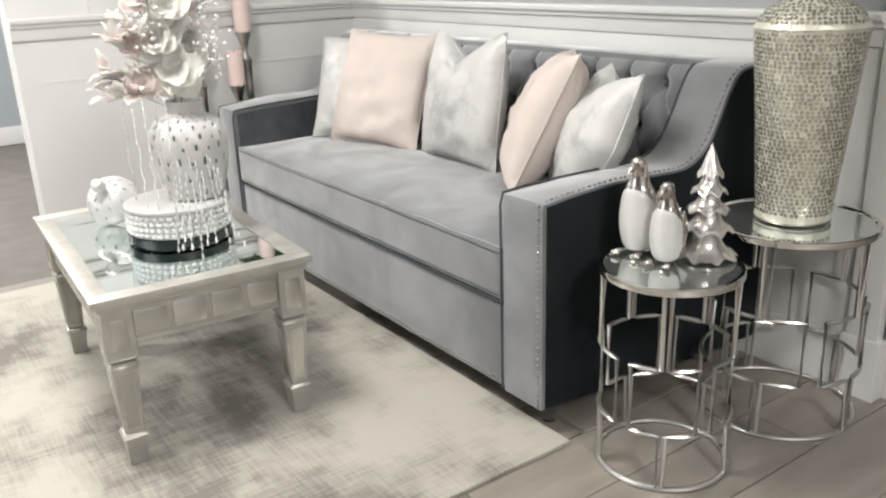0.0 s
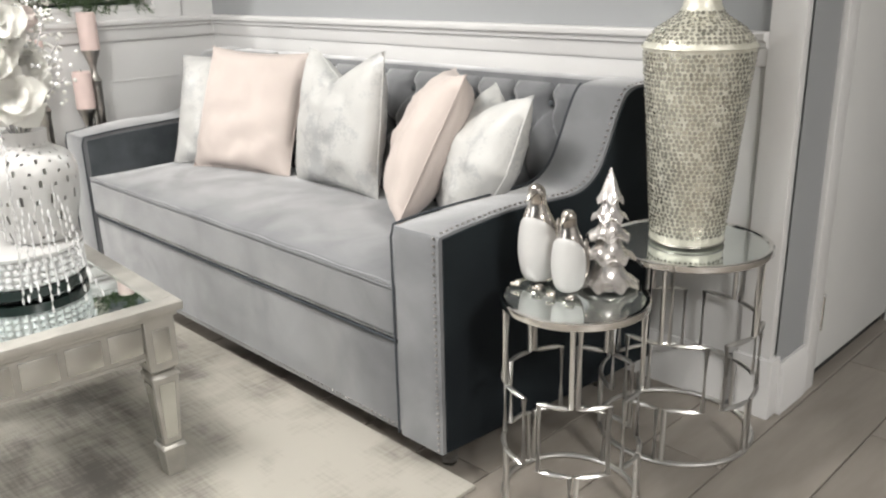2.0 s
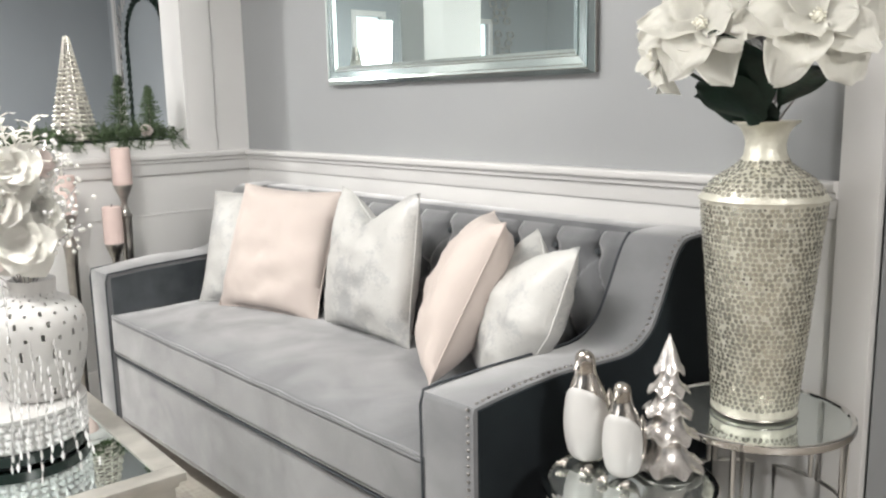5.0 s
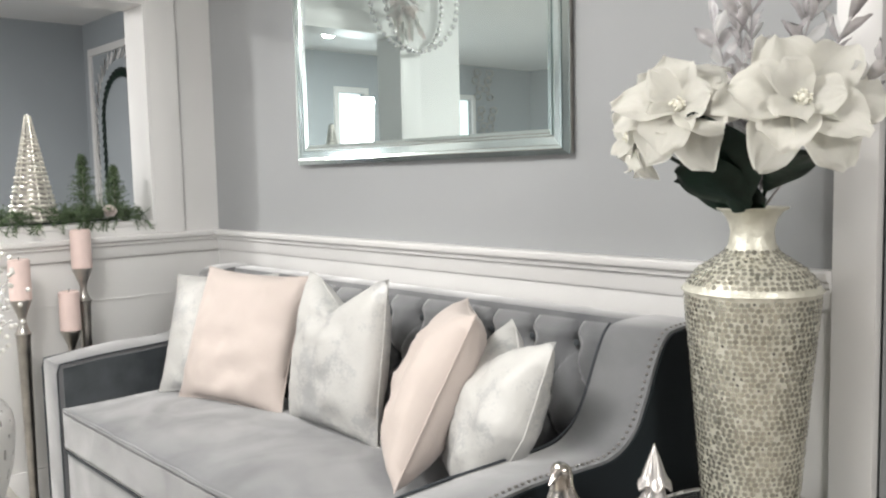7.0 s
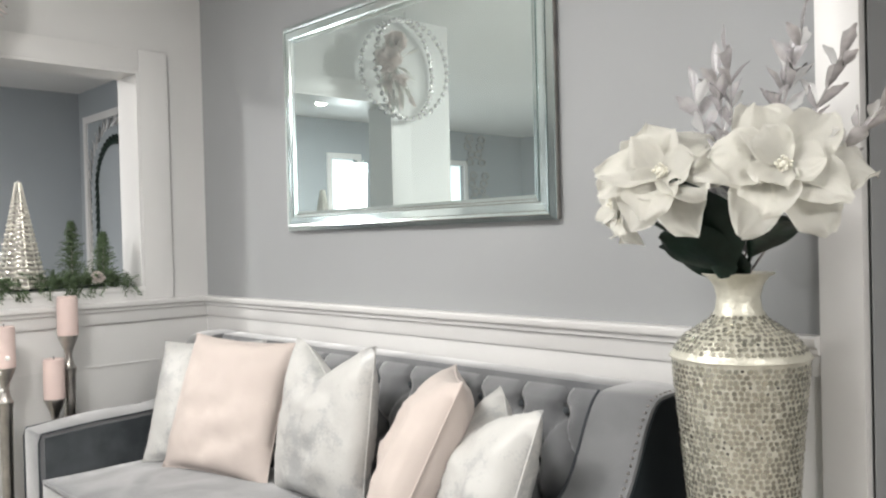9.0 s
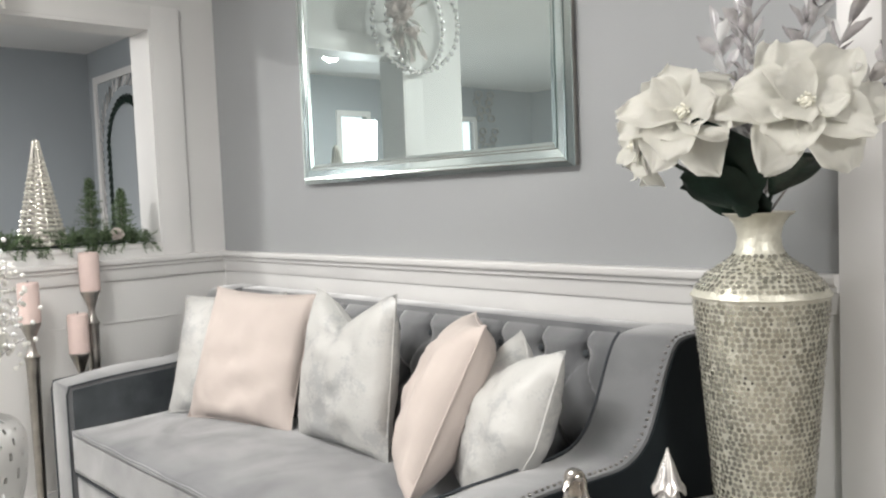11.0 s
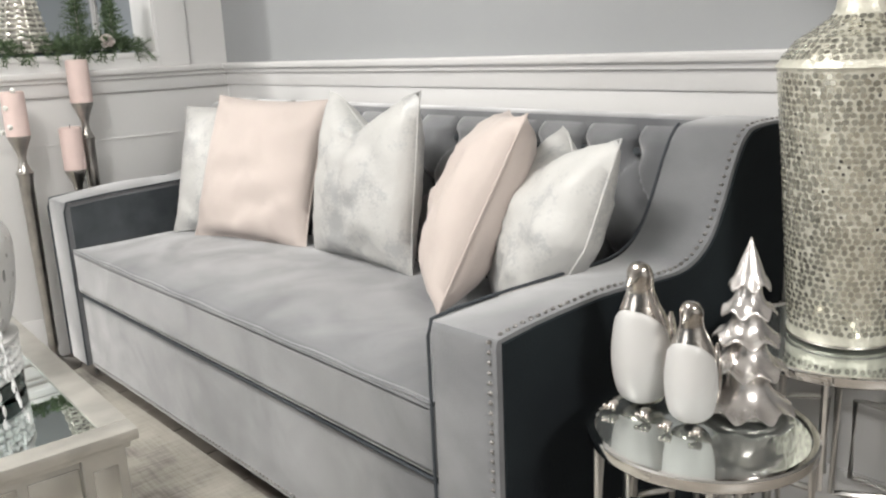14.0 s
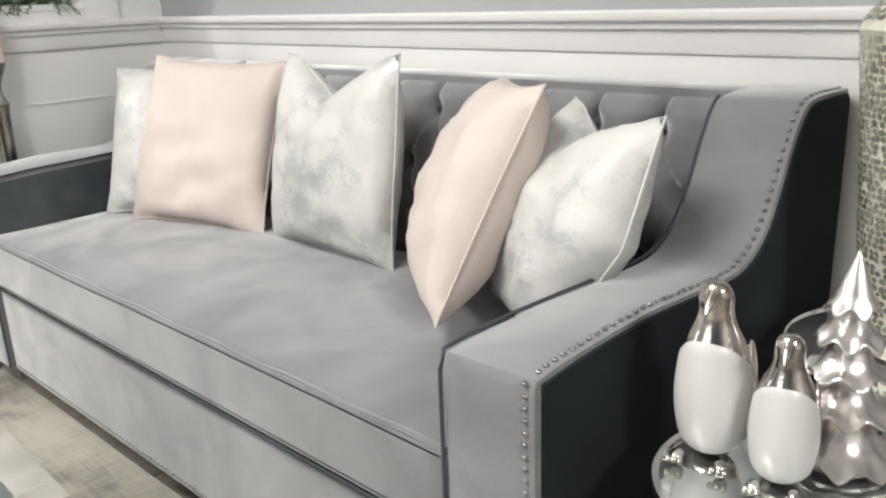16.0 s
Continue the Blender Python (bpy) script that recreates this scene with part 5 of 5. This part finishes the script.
# ---- hanging beaded ring ornament with blush flowers, seen in the mirror ----
def make_orb(at):
    o = thing("hanging_ornament", "beaded crystal ring ornament with blush flowers hung from the ceiling", "ornament", at=at)
    R = 0.245
    for rz in (12, -14):
        ringp = part("ring", tube([(R * math.cos(2 * math.pi * k / 48), 0, R * math.sin(2 * math.pi * k / 48)) for k in range(48)], 0.006, 6, True), NICKEL, o, m=pose(0, 0, 0, 0, 0, rz))
        bead = None
        for k in range(40):
            a = 2 * math.pi * k / 40
            if bead is None:
                bead = part("bead", ball(0.0135, None, 8, 6), PEARL, ringp)
                q = bead
            else:
                q = new("bead", bead.data)
                q.parent = ringp
            q.location = ((R + 0.004) * math.cos(a), 0, (R + 0.004) * math.sin(a))
    part("chain", tube([(0, 0, R), (0, 0, CZ - at[2])], 0.004, 6), NICKEL, o)
    for k, (dx, dz, r) in enumerate(((0.22, 0.0, 0.075), (0.17, 0.09, 0.065), (0.18, -0.11, 0.065))):
        part("flower", rose(PINKF, r, 20 + k, 18), PINKF, o, m=Matrix.Translation((dx, -0.13, dz)) @ Vector((0.5, -0.8, 0.1 - 0.5 * (k == 2))).to_track_quat("Z", "Y").to_matrix().to_4x4())
    rnd = random.Random(3)
    for k in range(64):
        a = rnd.uniform(0, 2 * math.pi)
        d = Vector((0.35 + 0.75 * math.cos(a), rnd.uniform(-0.6, 0.2), 1.05 * math.sin(a) - 0.15))
        b = petal(rnd.uniform(0.09, 0.15) * (1.7 if d.z < -0.6 and d.x < 0.5 else 1.0), rnd.uniform(0.012, 0.026), 0.05, 0.2, 70 + k, 4)
        part("plume", b, (PINKF, SILK)[k % 2], o, m=Matrix.Translation((0.18, -0.12, -0.02)) @ d.to_track_quat("X", "Z").to_matrix().to_4x4())
    for k in range(9):
        d = Vector((rnd.uniform(-1, -0.2), rnd.uniform(-0.4, 0.3), rnd.uniform(-0.9, 0.7)))
        part("sprig", petal(rnd.uniform(0.09, 0.15), 0.03, 0.1, 0.2, 170 + k, 4), WICKER, o, m=Matrix.Translation((0.17, -0.02, -0.04)) @ d.to_track_quat("X", "Z").to_matrix().to_4x4())
    return o


make_orb((1.29, 3.98, 2.13))


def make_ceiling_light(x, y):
    cl = thing("ceiling_light", "assumed flush round ceiling light with a frosted diffuser", "ceiling light", "flush ceiling lights", at=(x, y, CZ))
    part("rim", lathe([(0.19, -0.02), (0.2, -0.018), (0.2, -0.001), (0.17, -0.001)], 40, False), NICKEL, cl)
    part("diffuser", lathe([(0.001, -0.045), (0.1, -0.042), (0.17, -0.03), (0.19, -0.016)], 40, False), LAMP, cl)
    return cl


# the last two fixtures are unseen, added over the shifted lamp and hall fill
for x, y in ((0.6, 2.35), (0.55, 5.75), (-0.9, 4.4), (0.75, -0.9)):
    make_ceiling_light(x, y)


# ---- coffee table decoration ----
JX, JY, TZ = 1.025, 2.66, 0.5025


def make_riser():
    s = thing("crystal_riser", "round crystal riser with a black band on the coffee table", "riser", at=(JX - 0.005, JY, TZ))
    part("foot_plate", lathe([(0.001, 0), (0.13, 0), (0.132, 0.002), (0.132, 0.008), (0.13, 0.01), (0.001, 0.01)], 56, False), ACRYL, s)
    part("drum", lathe([(0.13, 0.01), (0.13, 0.098), (0.001, 0.1)], 48, False), CERAM, s)
    part("band", lathe([(0.1335, 0.004), (0.139, 0.006), (0.139, 0.028), (0.1335, 0.03)], 56, False), BLACK, s, "glossy black band")
    part("top_plate", lathe([(0.001, 0.098), (0.14, 0.098), (0.142, 0.101), (0.142, 0.106), (0.001, 0.107)], 56, False), CERAM, s)
    gem = None
    for z in (0.04, 0.056, 0.072, 0.088):
        for k in range(44):
            a = 2 * math.pi * (k + (0.5 if z > 0.08 else 0)) / 44
            if gem is None:
                gem = part("crystal", ball(0.0086, None, 6, 4, (1, 1, 0.85)), CRYSTAL, s)
                q = gem
            else:
                q = new("crystal", gem.data)
                q.parent = s
            q.location = (0.134 * math.cos(a), 0.134 * math.sin(a), z)
    return s


make_riser()


def pierced(profile, holes, seg=96, thick=0.004, rows=44):
    """A turned shell with diamond holes cut through it."""
    pts = spline([(r, 0, z) for r, z in profile], 8)
    n = rows
    bm = bmesh.new()
    grid = []
    for i in range(n + 1):
        s = i / n * (len(pts) - 1)
        k = min(int(s), len(pts) - 2)
        p = pts[k].lerp(pts[k + 1], s - k)
        grid.append([bm.verts.new((p.x * math.cos(2 * math.pi * q / seg), p.x * math.sin(2 * math.pi * q / seg), p.z)) for q in range(seg)])
    for i in range(n):
        for q in range(seg):
            if holes(i, q):
                continue
            bm.faces.new((grid[i][q], grid[i][(q + 1) % seg], grid[i + 1][(q + 1) % seg], grid[i + 1][q]))
    loose = [v for v in bm.verts if not v.link_faces]
    bmesh.ops.delete(bm, geom=loose, context="VERTS")
    bmesh.ops.solidify(bm, geom=list(bm.faces), thickness=thick)
    for _ in range(1):
        bmesh.ops.smooth_vert(bm, verts=bm.verts, factor=0.35, use_axis_x=True, use_axis_y=True, use_axis_z=True)
    return bm


def jar_holes(i, q):
    if i < 4 or i > 38:
        return False
    c = (i - 4) // 4
    a = (i - 4) % 4
    b = (q + (2 if c % 2 else 0) + (c // 3) % 2) % 5
    return b == 2 and (a == 1 or (a == 2 and (q // 5 + c) % 2 == 0))


def make_jar():
    j = thing("ginger_jar", "white pierced ceramic ginger jar holding flowers", "jar", at=(JX + 0.05, JY, TZ + 0.107))
    part("body", pierced([(0.07, 0.002), (0.08, 0.02), (0.097, 0.08), (0.104, 0.14), (0.102, 0.18), (0.086, 0.21), (0.056, 0.225), (0.048, 0.236), (0.05, 0.265)], jar_holes), CERAM, j, angle=60)
    part("foot", lathe([(0.001, 0), (0.062, 0), (0.064, 0.004), (0.058, 0.01), (0.001, 0.01)], 40, False), CERAM, j)
    part("liner", lathe([(0.045, 0.012), (0.06, 0.1), (0.062, 0.17), (0.035, 0.215)], 30, False), SILK, j)
    return j


make_jar()


def make_lid():
    l = thing("jar_lid", "white pierced ceramic jar lid lying on the coffee table", "jar lid")
    def holes(i, q):
        return 6 < i < 20 and i % 4 in (1, 2) and (q + (4 if (i // 4) % 2 else 0)) % 8 == 2
    part("dome", pierced([(0.064, 0.0), (0.066, 0.01), (0.06, 0.035), (0.042, 0.058), (0.018, 0.066), (0.008, 0.068)], holes, 72, 0.004, 26), CERAM, l, angle=60)
    part("knob", lathe([(0.009, 0.064), (0.008, 0.074), (0.016, 0.084), (0.018, 0.094), (0.012, 0.106), (0.001, 0.11)], 24), CERAM, l)
    l.matrix_world = pose(0.925, 2.95, TZ + 0.052, 26, -40, 10) @ Matrix.Scale(1.16, 4)
    return l


make_lid()

FX, FY2, FZ = JX + 0.04, JY, TZ + 0.107 + 0.255
for k, (dx, dy, dz, r) in enumerate(((0.0, -0.03, 0.085, 0.082), (-0.03, -0.01, 0.165, 0.08), (0.04, 0.0, 0.145, 0.075), (0.0, -0.02, 0.245, 0.07))):
    bloom("white_peony", "full ivory silk peony above the ginger jar", SILK, (FX + dx, FY2 + dy, FZ + dz), (dx * 4 - 0.5, -0.9, 0.35), r, 31 + k, "silk flowers in the ginger jar", 13)
for k, (dx, dy, dz, r) in enumerate(((-0.09, -0.02, 0.06, 0.042), (-0.1, 0.0, 0.17, 0.042), (0.05, 0.0, 0.26, 0.04), (-0.08, 0.01, 0.27, 0.04))):
    bloom("blush_blossom", "pale blush silk blossom above the ginger jar", PINKF, (FX + dx, FY2 + dy, FZ + dz), (dx * 5, -0.8, 0.3), r, 51 + k, "silk flowers in the ginger jar", 14)
for k, (dx, dz) in enumerate(((-0.09, 0.06), (-0.1, 0.17), (0.05, 0.26), (-0.08, 0.27), (-0.01, 0.25), (0.035, 0.14))):
    ob = part("flower_stem", tube(spline([(FX, FY2, FZ - 0.06), (FX + dx * 0.3, FY2, FZ + 0.4 * dz), (FX + dx, FY2 + 0.005, FZ + dz)], 4), 0.0028, 6), PEARL)
    tagged(ob, "slender pale flower stem in the ginger jar", "stem", "stems in the ginger jar")


def make_jar_spray(tip, seed, leafy):
    s = thing("beaded_spray", "clear beaded spray above the ginger jar" if not leafy else "mauve silver leaf spray above the ginger jar", "spray", "sprays in the ginger jar")
    rnd = random.Random(seed)
    base = Vector((FX, FY2, FZ - 0.03))
    pts = spline([base, base.lerp(Vector(tip), 0.55) + Vector((0, -0.01, 0.03)), tip], 8)
    part("wire", tube(pts, 0.0016, 5), PEARL, s)
    bead = None
    for k in range(34 if not leafy else 15):
        f = 0.35 + 0.65 * rnd.random()
        p = pts[int(f * (len(pts) - 1))]
        off = Vector((rnd.uniform(-1, 1), rnd.uniform(-1, 1), rnd.uniform(-0.6, 1))) * (0.035 if not leafy else 0.01)
        if leafy:
            d = (Vector(tip) - base).normalized() * 0.7 + Vector((rnd.uniform(-1, 1), rnd.uniform(-1, 0.5), rnd.uniform(-0.5, 0.6)))
            part("leaf", petal(rnd.uniform(0.05, 0.08), 0.03, 0.1, 0.2, seed * 9 + k, 4), SILK if k % 2 else PINKF, s, m=Matrix.Translation(p) @ d.to_track_quat("X", "Z").to_matrix().to_4x4())
        else:
            if bead is None:
                bead = part("bead", ball(0.0052, None, 8, 6), SILK if seed % 3 else CRYSTAL, s)
                q = bead
            else:
                q = new("bead", bead.data)
                q.parent = s
            q.location = p + off
    return s


for k, tip in enumerate(((FX + 0.1, FY2, FZ + 0.26), (FX + 0.13, FY2 + 0.02, FZ + 0.2), (FX + 0.07, FY2, FZ + 0.31), (FX + 0.12, FY2 - 0.02, FZ + 0.12), (FX - 0.07, FY2, FZ + 0.34), (FX + 0.09, FY2 - 0.04, FZ + 0.17), (FX - 0.12, FY2, FZ + 0.25))):
    make_jar_spray(tip, k + 1, False)
for k, tip in enumerate(((FX - 0.2, FY2, FZ + 0.1), (FX - 0.15, FY2, FZ + 0.17), (FX - 0.19, FY2 - 0.02, FZ + 0.03), (FX - 0.17, FY2 + 0.01, FZ + 0.07), (FX - 0.12, FY2, FZ + 0.24))):
    make_jar_spray(tip, k + 21, True)


def make_feather(tip, seed):
    """A soft white plume: a wire set with broad, curling barbs."""
    s = thing("feather_plume", "soft white feathery plume above the ginger jar", "plume", "plumes in the ginger jar")
    rnd = random.Random(seed)
    base = Vector((FX, FY2, FZ - 0.04))
    tip = Vector(tip)
    pts = spline([base, base.lerp(tip, 0.5) + Vector((0.01 * math.sin(seed), -0.01, 0.02)), tip], 10)
    part("quill", tube(pts, 0.0018, 5), SILK, s)
    axis = (tip - base).normalized()
    for k in range(26):
        f = 0.45 + 0.55 * k / 25
        p = pts[min(len(pts) - 1, int(f * (len(pts) - 1)))]
        a = k * 2.4 + seed
        d = (axis * 0.8 + Vector((math.cos(a), math.sin(a), 0.2 * math.sin(3 * a)))).normalized()
        b = petal(rnd.uniform(0.035, 0.06) * (1.15 - 0.4 * f), 0.015, 0.1, 0.35, seed * 40 + k, 3)
        part("barb", b, SILK, s, angle=100, m=Matrix.Translation(p) @ d.to_track_quat("X", "Z").to_matrix().to_4x4())
    return s


for k, (dx, dy, dz) in enumerate(((-0.02, 0.0, 0.37), (0.04, -0.01, 0.35), (-0.07, -0.02, 0.3), (0.09, 0.0, 0.27), (0.0, -0.03, 0.33))):
    make_feather((FX + dx, FY2 + dy, FZ + dz), k + 1)


def make_strand(x, y, top, bottom, seed, fall=(0, 0)):
    """A hanging strand of clear drops."""
    s = thing("crystal_strand", "hanging strand of clear icicle drops before the jar", "strand", "crystal strands before the ginger jar", at=(x, y, 0))
    rnd = random.Random(seed)
    part("thread", tube([(0, 0, top), (fall[0] * 0.3 + 0.003 * math.sin(seed), fall[1] * 0.3, (top + bottom) / 2), (fall[0], fall[1], bottom)], 0.0005, 4), PEARL, s)
    z = top
    drop = None
    while z > bottom:
        if drop is None:
            drop = part("drop", lathe([(0.0004, -0.013), (0.0026, -0.008), (0.003, -0.002), (0.0015, 0.004), (0.0004, 0.007)], 7), CRYSTAL if seed % 3 else CERAM, s)
            q = drop
        else:
            q = new("drop", drop.data)
            q.parent = s
        g = (top - z) / (top - bottom)
        g = 0.6 * g if g < 0.5 else 0.3 + 1.4 * (g - 0.5)
        q.location = (fall[0] * g + rnd.uniform(-0.003, 0.003), fall[1] * g + rnd.uniform(-0.003, 0.003), z)
        z -= 0.02
    return s


for k in range(9):
    a = -2.15 + 0.095 * k
    r = 0.145 if k % 2 else 0.155
    g = 0.05 + 0.03 * ((k * 5) % 4)
    make_strand(FX + r * math.cos(a), FY2 + r * math.sin(a), FZ - 0.1 - 0.03 * (k % 3), TZ + 0.014 + 0.01 * (k % 3), k, (g * math.cos(a), g * math.sin(a)))
for k in range(5):
    make_strand(FX - 0.17 + 0.024 * k, FY2 - 0.07 - 0.008 * k, FZ + 0.03 - 0.02 * (k % 2), FZ - 0.22 - 0.03 * (k % 3), 30 + k)

# oval-ring wall sculptures on the far wall
for zc, xc in ((2.22, -2.53), (1.82, -2.58)):
    sc = thing("wall_sculpture", "dark metal oval-ring wall sculpture", "wall decor", "wall sculptures in the next room", at=(xc, FY - 0.02, zc))
    for k in range(8):
        dx, dz = ((k % 2) - 0.5) * 0.16 + 0.03 * (k % 3), (k // 2 - 1.5) * 0.085
        part("oval_ring", tube([(dx + 0.05 * math.cos(2 * math.pi * q / 20), 0, dz + 0.035 * math.sin(2 * math.pi * q / 20)) for q in range(20)], 0.01, 6, True), STEEL, sc)

# ---- floor planks ----
rnd = random.Random(2)
PW, PL = 0.20, 1.2
plankmesh = None
for j in range(-8, 19):
    for i in range(-3, 4):
        x = i * PL + (0.4 * (j % 3)) - 0.3
        y = j * PW + 1.355 % PW
        if not (-3.3 <= x and x + PL <= 4.5 and -1.0 < y < 7.0) or y > 5.2 and x > 1.5:
            continue
        if plankmesh is None:
            b = box(0.0015, PL - 0.0015, 0.0015, PW - 0.0015, F0 - 0.006, F0, 0.0012, 1)
            o = part("plank", b, TILE, bpy.data.objects["floor"])
            plankmesh = o.data
        else:
            o = new("plank", plankmesh)
            o.parent = bpy.data.objects["floor"]
        o.location = (x, y, 0)
